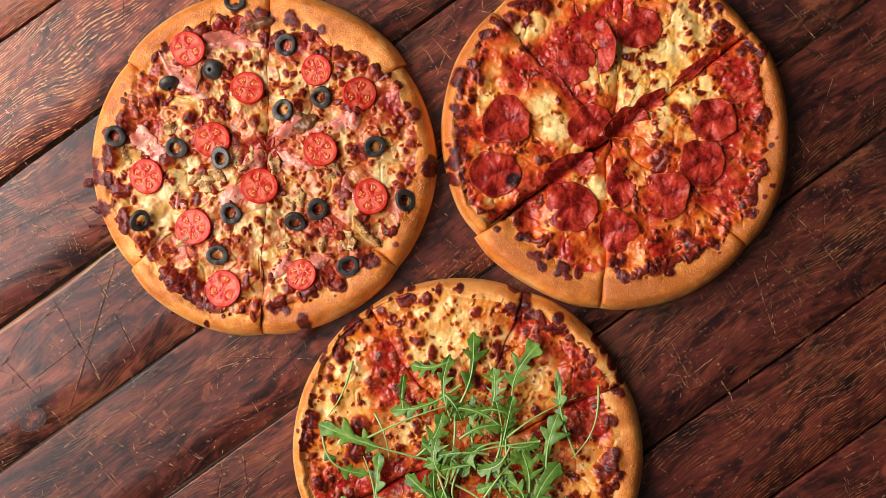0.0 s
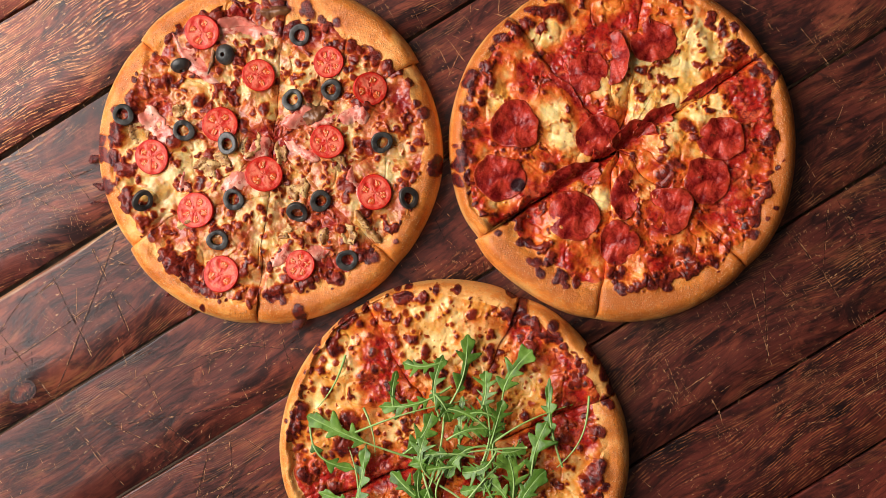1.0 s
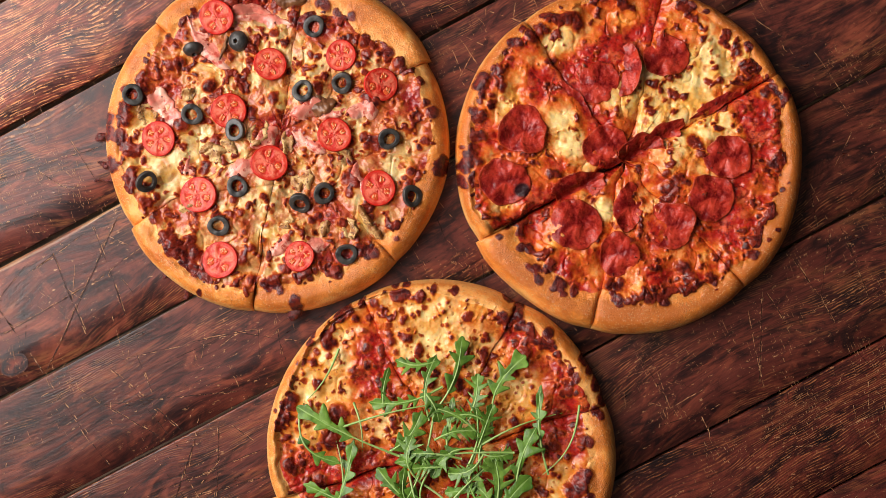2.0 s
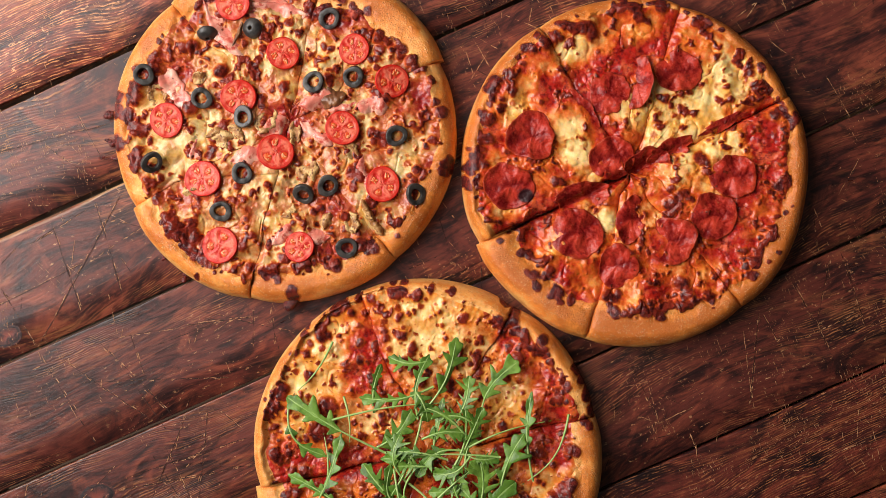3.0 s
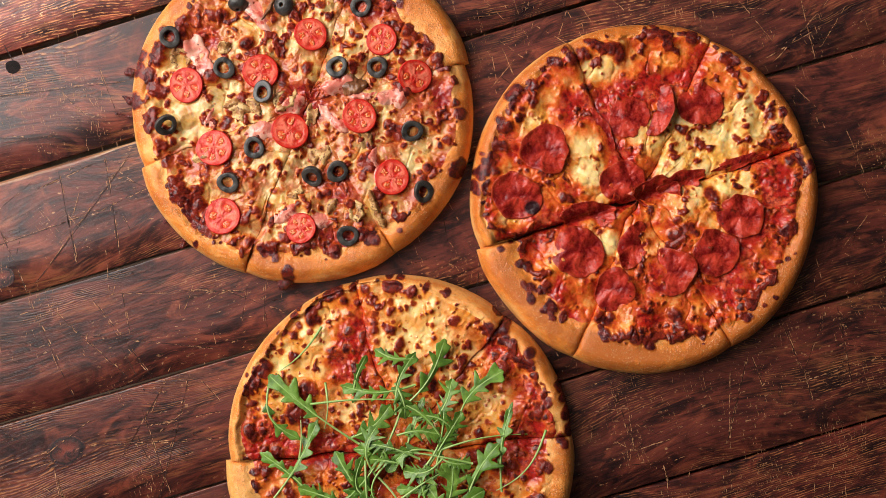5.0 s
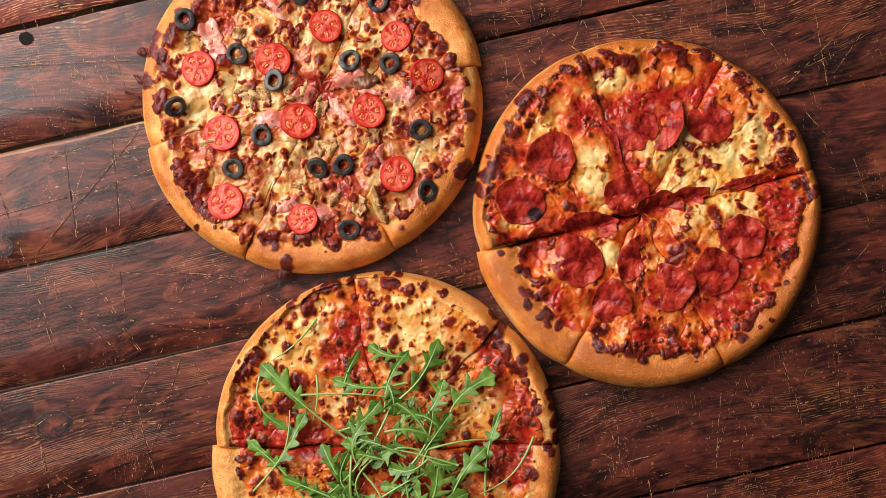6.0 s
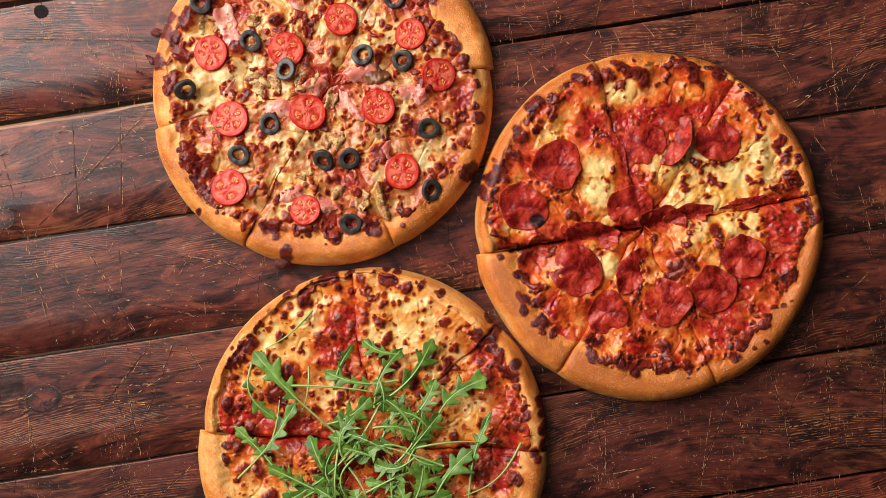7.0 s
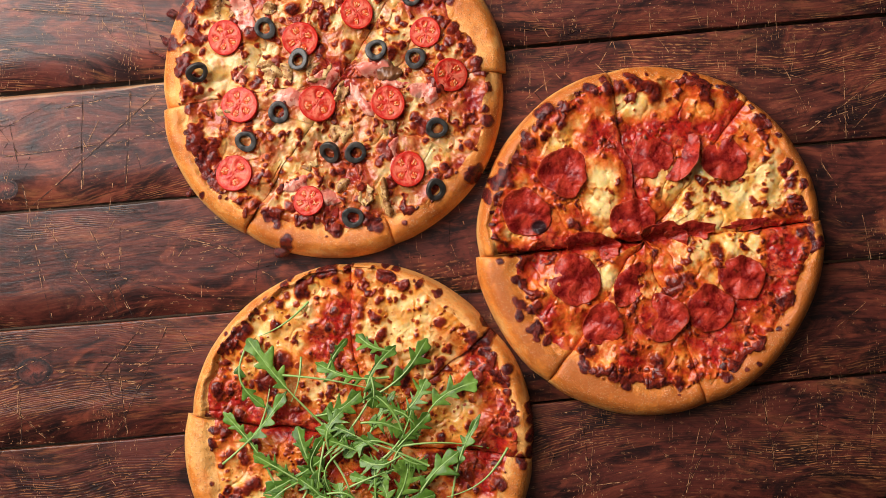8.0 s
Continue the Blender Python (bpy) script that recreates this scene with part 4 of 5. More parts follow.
OLIVES = [(-177.3, 215.4, 0, 0), (-132.7, 177.8, 8, 0), (-135.2, 121.5, 0, 5), (-102.9, 133.2, 5, 0), (-280.3, 98.7, 0, 8), (-227.8, 88.7, 4, 0), (-188.2, 79.7, 10, -8),
          (-55.8, 90.1, 0, 4), (-29.8, 43.5, 0, 20), (-180.2, 32.3, 0, 5), (-257.6, 26.0, 30, 22), (-105.2, 36.2, 6, 8), (-124.8, 25.0, 34, 0), (-191.5, -3.4, 0, 0), (-78.9, -13.2, 5, 16)]
for k, (x, y, tilt, lean) in enumerate(OLIVES):
    ob = olive_ring(700 + k)
    ob.matrix_world = pizza_veg.rest(x, y, 9.0, 1.6 + 0.07 * (abs(tilt) + abs(lean)) + (2.6 if k == 6 else 0.0)) @ pose(0, 0, 0, tilt, lean, 0) @ pose(0, 0, 0, 0, 0, 47.0 * k)
ob = olive_end(1)
ob.matrix_world = pizza_veg.rest(-195.9, 156.7, 9.0, 0.8) @ pose(0, 0, 0, 14, -12, 0)
ob = olive_end(2)
ob.matrix_world = pizza_veg.rest(-234.1, 145.5, 9.0, 1.0) @ pose(0, 0, 0, 60, 35, 0)


def pepperoni(seed, x, y, rx, ry, cup, tilt, lean, turn, lift, char=0.0, char_at=0.0, torn=0.19):
    """A baked slice of pepperoni, its edge curled up a little."""
    rng = np.random.default_rng(seed)
    n = 72
    a = np.linspace(0, 2 * np.pi, n, endpoint=False)
    rr = np.linspace(0, 1, 22)
    A, Rr = np.meshgrid(a, rr)
    px, py = Rr * np.cos(A), Rr * np.sin(A)
    wob = 1 + torn * fbm(np.cos(A) * 20, np.sin(A) * 20, 17 if torn < 0.3 else 9, seed, 4)
    ca, sa = math.cos(math.radians(turn)), math.sin(math.radians(turn))
    lx, ly = px * rx, py * ry
    here = pizza_pep.top(x, y)
    under = pizza_pep.top(x + lx * ca - ly * sa, y + lx * sa + ly * ca)
    z = 0.95 * (under - here) + ly * math.tan(math.radians(tilt)) - lx * math.tan(math.radians(lean)) + cup * Rr ** 3 * (0.45 + 1.9 * fbm(np.cos(A) * 20, np.sin(A) * 20, 15, seed + 1, 3)) + 1.2 * fbm(px * rx, py * ry, 10, seed + 2, 3)
    top = np.stack([px * rx * wob, py * ry * wob, z + 0.8], -1)
    edge1 = np.stack([px[-1] * rx * wob[-1] * 1.012, py[-1] * ry * wob[-1] * 1.012, z[-1] + 0.2], -1)[None]
    low = np.stack([px[-1] * rx * wob[-1] * 0.99, py[-1] * ry * wob[-1] * 0.99, z[-1] - 0.9], -1)[None]
    inner = np.stack([px[8] * rx, py[8] * ry, z[8] - 1.2], -1)[None]
    v = np.concatenate([top, edge1, low, inner]).reshape(-1, 3) * MM
    edge = np.concatenate([Rr ** 3, np.ones((2, n)), np.zeros((1, n))])
    ch = char * np.clip(1.25 - np.hypot(px - 0.75 * math.cos(char_at), py - 0.75 * math.sin(char_at)) / 0.42, 0, 1)
    ch = np.concatenate([ch, ch[-1:], ch[-1:], ch[-1:] * 0])
    ob = mesh_object("pepperoni_slice", v.tolist(), grid_faces(25, n, True), PEPPERONI, attrs={"edge": edge, "char": ch})
    ob.matrix_world = Matrix.Translation(Vector((x, y, here + lift)) * MM) @ pose(0, 0, 0, 0, 0, turn)
    return tagged(ob, "glossy dark red baked pepperoni slice with curled edge", "pepperoni", "pepperoni slices on the pizza")


PEPPERONIS = [(58.4, 111.9, 22.0, 21.0, 2.0, 0, 0, 0), (48.0, 66.6, 21.0, 20.5, 1.5, 4, 3, 0), (139.1, 175.8, 12.5, 22.5, 5.0, 0, -28, 0), (171.6, 192.2, 20.0, 19.0, 3.0, 0, 0, 0),
              (131.4, 108.8, 20.5, 18.5, 3.0, 4, 0, 0), (237.3, 113.2, 20.0, 20.0, 3.0, 0, 0, 0), (226.5, 76.5, 21.0, 20.0, 2.0, 0, 0, 0), (195.6, 48.0, 21.5, 19.5, 3.5, 5, -8, 0),
              (157.9, 59.8, 13.0, 22.0, 3.0, 0, 12, 0), (113.7, 38.2, 23.5, 21.0, 2.5, 0, 0, 0), (153.4, 17.6, 18.0, 18.5, 2.0, 0, 0, 0)]
PEPPERONI_FOLDED = [(117.0, 161.0, 17.0, 19.0, 0.5, 0, 0, -20), (99.0, 144.5, 21.0, 6.0, 1.0, 20, 0, -41), (113.2, 70.9, 23.0, 11.0, 3.0, 16, 0, 22), (162.1, 110.0, 20.0, 12.0, 4.0, 16, 0, 22),
                    (179.0, 124.9, 20.0, 8.5, 3.0, 18, 0, 36), (221.0, 157.5, 22.0, 4.5, 2.0, 20, 0, 38)]
for k, (x, y, rx, ry, cup, tilt, lean, turn) in enumerate(PEPPERONIS + PEPPERONI_FOLDED):
    ob = pepperoni(900 + k, x, y, rx, ry, cup, tilt, lean, turn, (1.7 if k < 2 else 1.0 if k < 11 else 0.5) + 0.4 * (k % 2), 1.0 if k == 1 else 0.0, -0.35, 0.24 if k < 11 else 0.31)
    if k >= 11:
        tagged(ob, "dark red pepperoni slice folded and half sunk in cheese")


# ---------------------------------------------------------------- ham and mushrooms
def sheet(name, seed, x0, y0, turn, length, width, wave, material, thick, curl=0.0, sink=0.0):
    """A thin torn piece, longer than wide, with a ragged outline and soft folds, lying in the topping."""
    nx, ny = 40, 18
    s, t = np.meshgrid(np.linspace(-1, 1, nx), np.linspace(-1, 1, ny), indexing="ij")
    env = np.sqrt(np.clip(1 - np.abs(s) ** 3.2, 0.02, 1))
    x = s * length / 2 * (1 + 0.16 * fbm(t * 20, np.sign(s) * 5, 11, seed, 3))
    y = t * width / 2 * env * (1 + 0.55 * fbm(s * 20, np.sign(t) * 9, 9, seed + 1, 3)) + curl * (s ** 2) * width
    ca, sa = math.cos(math.radians(turn)), math.sin(math.radians(turn))
    here = pizza_veg.top(x0, y0)
    z = 0.9 * (pizza_veg.top(x0 + x * ca - y * sa, y0 + x * sa + y * ca) - here)
    z = z + wave * fbm(x, y, 10, seed + 2, 3) + 0.5 * wave * np.sin(t * 2.6 + seed) - 2.0 * (np.abs(s) ** 5 + np.abs(t) ** 5)
    v = np.stack([x, y, z], -1).reshape(-1, 3) * MM
    ob = mesh_object(name, v.tolist(), grid_faces(nx, ny), material)
    mod = ob.modifiers.new("thickness", "SOLIDIFY")
    mod.thickness, mod.offset = thick * MM, 0
    ob.matrix_world = Matrix.Translation(Vector((x0, y0, here + 1.0 - sink)) * MM) @ pose(0, 0, 0, 0, 0, turn)
    return ob


HAMS = [(-222.3, 149.2, 52, 13, -42), (-250.3, 91.3, 38, 17, -48), (-183.0, 174.7, 52, 13, 4), (-189.4, 183.5, 30, 12, 0), (-128.6, 106.0, 30, 13, 24), (-81.5, 111.9, 24, 14, 10), (-124.2, 79.0, 30, 10, -25),
        (-71.6, 53.5, 30, 13, -60), (-223.8, 45.1, 16, 9, 80), (-161.9, 74.6, 26, 15, 50), (-178.1, 48.6, 30, 14, 30), (-136.4, -12.8, 20, 12, 60), (-107.0, -7.9, 22, 12, 10), (-107.0, 107.5, 22, 10, 30)]
for k, (x, y, length, width, turn) in enumerate(HAMS):
    ob = sheet("ham_piece", 60 + k, x, y, turn, length * 1.15, width * 1.15, 2.2, HAM, 1.1, 0.25 if k == 0 else 0.0, -0.7)
    tagged(ob, "pink torn piece of cooked ham baked into cheese", "ham", "ham pieces on the pizza")

MUSHROOMS = [(-116.3, 112.9, 19, 14, 15), (-168.8, 80.5, 22, 12, 70), (-233.6, 105.5, 11, 8, 20), (-202.7, 55.9, 20, 13, 10), (-192.9, 64.8, 17, 10, -30), (-211.0, 61.8, 14, 9, 40), (-126.6, 47.1, 18, 15, 20),
             (-209.0, 149.2, 20, 5, 80), (-266.9, 84.4, 15, 12, -50), (-79.5, 9.3, 18, 9, -60), (-99.6, 5.9, 13, 9, 80), (-67.7, 21.6, 18, 7, -50), (-156.0, 197.3, 24, 8, 8), (-136.4, 9.3, 14, 10, 60),
             (-142.3, 75.6, 18, 8, -80), (-92.3, 70.7, 16, 8, -40), (-219.8, 6.9, 14, 10, 20), (-57.9, 9.3, 16, 6, -40)]
for k, (x, y, length, width, turn) in enumerate(MUSHROOMS):
    ob = sheet("mushroom_slice", 160 + k, x, y, turn, length * 1.1, width * 1.25, 4.2, MUSHROOM_SKIN if k in (0, 12, 7) else MUSHROOM, 1.0, 0.0, -0.9)
    tagged(ob, "brown roasted mushroom slice baked into cheese", "mushroom", "mushroom slices on the pizza")


def burnt_drip(seed, length, width):
    """A charred thread of cheese that ran over the rim."""
    rng = np.random.default_rng(seed)
    bm = bmesh.new()
    for k in range(7):
        q = k / 6
        r = width * (0.35 + 0.65 * abs(math.cos(2.6 * q + seed))) / 2
        m = Matrix.Translation(Vector((q * length, rng.normal(0, 0.12) * width, 0.3 * r)) * MM) @ Matrix.Diagonal((r * 1.2 * MM, r * MM, r * 0.8 * MM, 1))
        bmesh.ops.create_icosphere(bm, subdivisions=2, radius=1, matrix=m)
    ob = part("burnt_drip", bm, CHAR, None)
    return tagged(ob, "charred black drip of cheese beside the pizza rim", "cheese", "burnt drips")


DRIPS = [(-117.5, -59.0, 13, 12, 266, 9.0), (-293.9, 35.9, 14, 6, 175, 3.5), (-294.9, 22.9, 14, 3, 185, 3.0), (-301.9, 60.8, 9, 6, 190, 4.0), (-233.1, -50.3, 7, 5, 230, 4.0), (-213.2, -60.8, 9, 6, 250, 4.0)]
for k, (x, y, length, width, turn, z) in enumerate(DRIPS):
    ob = burnt_drip(20 + k, length, width)
    ob.matrix_world = Matrix.Translation(Vector((x, y, z)) * MM) @ pose(0, 0, 0, 0, 0, turn)


def dough_crumb(pizza, x, y, size, seed):
    """A torn pale scrap of dough at the foot of a cut."""
    rng = np.random.default_rng(seed)
    bm = bmesh.new()
    for k in range(6):
        r = size * rng.uniform(0.25, 0.5)
        m = Matrix.Translation(Vector((x + rng.normal(0, 0.35) * size, y + rng.normal(0, 0.35) * size, rng.uniform(1.5, 7.0))) * MM)
        m = m @ Matrix.Diagonal((r * MM, r * rng.uniform(0.6, 1.0) * MM, r * 0.8 * MM, 1))
        bmesh.ops.create_icosphere(bm, subdivisions=2, radius=1, matrix=m)
    for v in bm.verts:
        v.co += 0.0006 * noise.noise_vector(v.co * 400)
    c = pizza.matrix_world.translation
    pull = (Vector((c.x, c.y, 0)) - Vector((x, y, 0)) * MM).normalized() * 0.0065
    bmesh.ops.translate(bm, vec=pull, verts=bm.verts)
    ob = part("dough_scrap", bm, DOUGH, pizza, "pale torn scrap of dough")
    ob.matrix_parent_inverse = pizza.matrix_world.inverted()


for k, (x, y, size) in enumerate([(-268.7, 175.2, 6), (-273.7, 171.2, 4), (-147.9, -75.7, 5)]):
    dough_crumb(veg, x, y, size, 40 + k)
for k, (x, y, size) in enumerate([(-119.8, -231.5, 4)]):
    dough_crumb(green, x, y, size, 60 + k)

# ---------------------------------------------------------------- rocket leaves
def rocket_leaf(seed, base, tip, bend, width, z0, z1, blade_from=0.35, lobes=4):
    """A rocket leaf: a bowed stalk that runs on as midrib through a deeply lobed blade."""
    rng = np.random.default_rng(seed)
    b, t = np.array(base), np.array(tip)
    length = np.hypot(*(t - b))
    ax = (t - b) / length
    side = np.array([-ax[1], ax[0]])
    thing = empty("rocket_leaf", Matrix.Translation(Vector((b[0], b[1], z0)) * MM), "fresh green lobed rocket leaf with a pale stalk", "leaf", "rocket leaves on the pizza")

    def spine(s):
        p = b[None, :] + np.outer(s * length, ax) + np.outer(bend * np.sin(np.pi * np.minimum(s, 1)), side)
        z = z0 + 2.5 + (z1 - z0) * s + 4.0 * np.sin(np.pi * s)
        return np.concatenate([p, z[:, None]], 1)

    # the blade: lobes of its own on either side, some leaves cut deep and some hardly at all
    n, nv = 130, 7
    s = np.linspace(blade_from, 1.0, n)
    q = (s - blade_from) / (1 - blade_from)
    c = spine(s)
    d = np.gradient(c[:, :2], axis=0)
    d /= np.hypot(d[:, 0], d[:, 1])[:, None] + 1e-9
    nrm = np.stack([-d[:, 1], d[:, 0]], 1)
    base = rng.uniform(0.15, 0.42)
    sides = []
    for sgn in (1, -1):
        hw = base * (0.55 + 0.75 * q)
        for k in range(lobes):
            at = (k + 0.45 + rng.uniform(-0.25, 0.25)) / lobes * 0.72
            reach = rng.uniform(0.55, 1.15) * (0.60 + 0.45 * at / 0.72)
            wide = 0.062 * rng.uniform(0.75, 1.35) * 3.0 / (lobes + 0.5)
            hw = np.maximum(hw, reach * np.exp(-np.abs((q - at) / wide) ** 2.2))
        hw = np.maximum(hw, rng.uniform(0.40, 0.62) * np.exp(-np.abs((q - 0.80) / 0.15) ** 2.0))
        hw = width * hw * step(-0.02, 0.12, q) * np.clip((1.0 - q) / 0.16, 0, 1) ** 0.65
        sides.append(np.maximum(hw * (1 + 0.16 * fbm(q * 40, q * 0 + sgn * 7, 3, seed + 7, 2)), 0.2))
    roll = rng.uniform(-0.3, 0.3) + rng.uniform(-0.4, 0.4) * np.sin(3.0 * q + rng.uniform(0, 6))
    grid, ribs = [], []
    for j in range(-nv, nv + 1):
        k, sg = abs(j) / nv, (1 if j >= 0 else -1)
        hw = sides[0] if j >= 0 else sides[1]
        xy = c[:, :2] + nrm * (sg * hw * k)[:, None] + d * (0.62 * hw * k ** 1.4)[:, None]
        z = c[:, 2] + (0.14 + sg * roll - 0.16 * k) * hw * k + 1.5 * fbm(xy[:, 0], xy[:, 1], 9, seed + 5, 2) * k
        grid.append(np.stack([xy[:, 0] - b[0], xy[:, 1] - b[1], z - z0], 1))
        ribs.append(np.full(n, max(0.0, 1 - k * 7)))
    v = np.stack(grid).reshape(-1, 3) * MM
    ob = mesh_object("blade", v.tolist(), grid_faces(2 * nv + 1, n), LEAF, thing, attrs={"rib": np.stack(ribs)})
    mod = ob.modifiers.new("thickness", "SOLIDIFY")
    mod.thickness, mod.offset = 0.0003, 0
    # stalk and midrib
    ns, m = 48, 8
    s = np.linspace(0, 0.93, ns)
    c = spine(s) - np.array([b[0], b[1], z0])
    d = np.gradient(c, axis=0)
    d /= np.linalg.norm(d, axis=1)[:, None]
    up = np.array([0, 0, 1.0])
    sd = np.cross(d, up)
    sd /= np.linalg.norm(sd, axis=1)[:, None]
    u2 = np.cross(sd, d)
    rad = 1.1 * (1 - 0.70 * s)
    ang = np.linspace(0, 2 * np.pi, m, endpoint=False)
    v = c[:, None, :] + rad[:, None, None] * (np.cos(ang)[None, :, None] * sd[:, None, :] + np.sin(ang)[None, :, None] * u2[:, None, :])
    mesh_object("stalk", (v.reshape(-1, 3) * MM).tolist(), grid_faces(ns, m, True) + [list(range(m))], STALK, thing, "pale green stalk")
    return thing


# base, tip, bend, half width of the blade, heights of base and tip, where the blade starts
LEAVES = [(-11.1, -179.9, -104.3, -149.5, 2, 15, 26, 25, 0.42), (-8.6, -253.6, -90.4, -215.4, -6, 10, 24, 22, 0.45), (-67.5, -254.2, -51.8, -170.8, -4, 13, 22, 26, 0.3),
          (13.7, -132.1, -24.1, -258.2, 12, 14, 30, 24, 0.5), (18.9, -224.8, -28.7, -192.5, 3, 12, 25, 26, 0.25), (-30.0, -142.0, -30.0, -105.5, 2, 7, 27, 28, 0.1),
          (-21.5, -178.6, 3.1, -138.4, -5, 15, 25, 27, 0.05), (18.0, -115.3, -43.1, -137.2, 6, 12, 30, 27, 0.3), (11.1, -142.2, 28.9, -70.1, -7, 13, 30, 28, 0.3)]
LEAVES_MORE = [(43.1, -140.4, 46.2, -100.4, -3, 14, 27, 28, 0.2), (65.8, -149.8, 85.2, -79.6, 12, 17, 27, 30, 0.4), (118.2, -178.7, 101.8, -102.8, 5, 8, 26, 27, 0.2),
               (91.7, -196.6, 102.0, -139.8, 4, 17, 28, 30, 0.1), (76.7, -214.6, 67.8, -165.7, -4, 19, 28, 30, 0.1), (30.6, -184.8, 28.5, -123.4, 2, 6, 29, 27, 0.3),
               (30.2, -242.1, 6.8, -221.7, 4, 16, 26, 28, 0.1), (-102.2, -148.2, -58.6, -193.1, -16, 8, 24, 24, 0.25), (11.0, -93.8, -25.2, -98.1, 4, 9, 27, 27, 0.1),
               (86.3, -163.3, -14.4, -185.8, -4, 11, 31, 27, 0.45)]
LEAVES_LOW = [(79.0, -247.4, 103.0, -181.9, 8, 18, 27, 29, 0.2), (36.8, -272.4, 53.1, -222.9, -6, 16, 27, 29, 0.2), (105.9, -254.3, 46.2, -249.7, 6, 16, 26, 28, 0.2), (133.9, -215.0, 80.9, -212.1, 6, 16, 27, 28, 0.2),
              (16.9, -161.6, 52.3, -149.2, 4, 13, 31, 29, 0.1), (0.7, -119.8, 19.1, -146.1, 3, 12, 31, 29, 0.1)]
for k, (bx, by, tx, ty, bend, width, z0, z1, start) in enumerate(LEAVES + LEAVES_MORE + LEAVES_LOW):
    rocket_leaf(1200 + k, (bx, by), (tx, ty), bend, width * 0.92, z0, z1, start, 2 + k % 2)
# more leaves heaped in the middle
HEAP = np.random.default_rng(77)
for k in range(30):
    hx, hy = 39.6, -172.0
    bx, by = hx + HEAP.uniform(-42, 38), hy + HEAP.uniform(-66, 28)
    a, length = HEAP.uniform(0, 2 * np.pi), HEAP.uniform(32, 62)
    rocket_leaf(1400 + k, (bx, by), (bx + length * math.cos(a), by + length * math.sin(a)), HEAP.normal(0, 7), HEAP.uniform(5, 12), 26 + HEAP.uniform(0, 6), 27 + HEAP.uniform(0, 5),
                HEAP.uniform(0.2, 0.5), 2 + k % 3)
# bare stalks
STALKS = [(-63.0, -161.5, 33.1, -126.4, 4, 0.4, 27, 29, 0.97), (-74.9, -95.0, -99.3, -146.5, 4, 0.4, 24, 25, 0.97), (50.8, -166.0, 123.2, -124.4, 5, 0.6, 31, 27, 0.97),
          (137.1, -116.2, 109.2, -182.8, 9, 0.5, 25, 29, 0.97), (-56.2, -139.3, -43.4, -180.2, 3, 0.5, 26, 25, 0.97), (-55.4, -212.9, -66.9, -174.1, -2, 0.5, 25, 25, 0.97)]
for k, (bx, by, tx, ty, bend, width, z0, z1, start) in enumerate(STALKS):
    rocket_leaf(1300 + k, (bx, by), (tx, ty), bend, width, z0, z1, start, 3)


# ---------------------------------------------------------------- knots and scratches of the table
def knot(x, y, rx, ry, turn, hollow=False):
    n, m = 40, 9
    a = np.linspace(0, 2 * np.pi, n, endpoint=False)
    rr = np.linspace(0.02, 1, m)
    A, Rr = np.meshgrid(a, rr)
    wob = 1 + 0.12 * fbm(np.cos(A) * 20, np.sin(A) * 20, 16, int(abs(x)) + 3, 3)
    v = np.stack([rx * Rr * wob * np.cos(A), ry * Rr * wob * np.sin(A), 0.12 - 0.2 * Rr ** 4], -1).reshape(-1, 3) * MM
    ob = mesh_object("painted_knot_hole" if hollow else "knot", v.tolist(), grid_faces(m, n, True), HOLE_SHADE if hollow else KNOT, table, "dark round knot or painted hole in the wood", attrs={"ring": Rr})
    ob.matrix_parent_inverse = Matrix.Translation((0, 0, -FLOOR_Z))
    ob.matrix_basis = pose(x * MM, y * MM, 0.00062 if hollow else 0.00025, 0, 0, turn)


knot(-254.5, -275.1, 17, 13, 35)
knot(-359.5, -149.5, 13, 9, 35)
# the hole is only this dark disc on the solid plank
knot(-410.0, 31.0, 6.3, 5.9, 0, True)


def scratch_mesh(name, lines, material, seed, wide, label, broken=4.0):
    """Thin worn strips, each broken and of uneven width."""
    rng = np.random.default_rng(seed)
    verts, faces = [], []
    for x0, y0, x1, y1, keep in lines:
        length = math.hypot(x1 - x0, y1 - y0)
        n = max(5, int(length / 0.7))
        s = np.linspace(0, 1, n)
        nx, ny = -(y1 - y0) / length, (x1 - x0) / length
        off = rng.uniform(-0.012, 0.012) * length * np.sin(np.pi * s) + 0.5 * fbm(s * length, s * 0 + x0, 6, seed, 3)
        w = wide * np.clip(0.5 + 0.9 * fbm(s * length, s * 0 + y0, 4, seed + 1, 3), 0.06, 1.3) * np.clip(np.sin(np.pi * s) * 4, 0, 1)
        w = w * (1.15 if length > 60 else 1.0)
        on = fbm(s * length, s * 0 + x1 * 3.7, broken, seed + 2, 2) * 0.5 + 0.5 < keep
        px, py = x0 + (x1 - x0) * s + nx * off, y0 + (y1 - y0) * s + ny * off
        base = len(verts)
        for k in range(n):
            verts.append(((px[k] + nx * w[k]) * MM, (py[k] + ny * w[k]) * MM, 0.00042))
            verts.append(((px[k] - nx * w[k]) * MM, (py[k] - ny * w[k]) * MM, 0.00042))
        faces += [[base + 2 * k, base + 2 * k + 1, base + 2 * k + 3, base + 2 * k + 2] for k in range(n - 1) if on[k]]
    ob = mesh_object(name, verts, faces, material, table, label, smooth=False)
    ob.matrix_parent_inverse = Matrix.Translation((0, 0, -FLOOR_Z))
    return tagged(ob, kind="stuff")


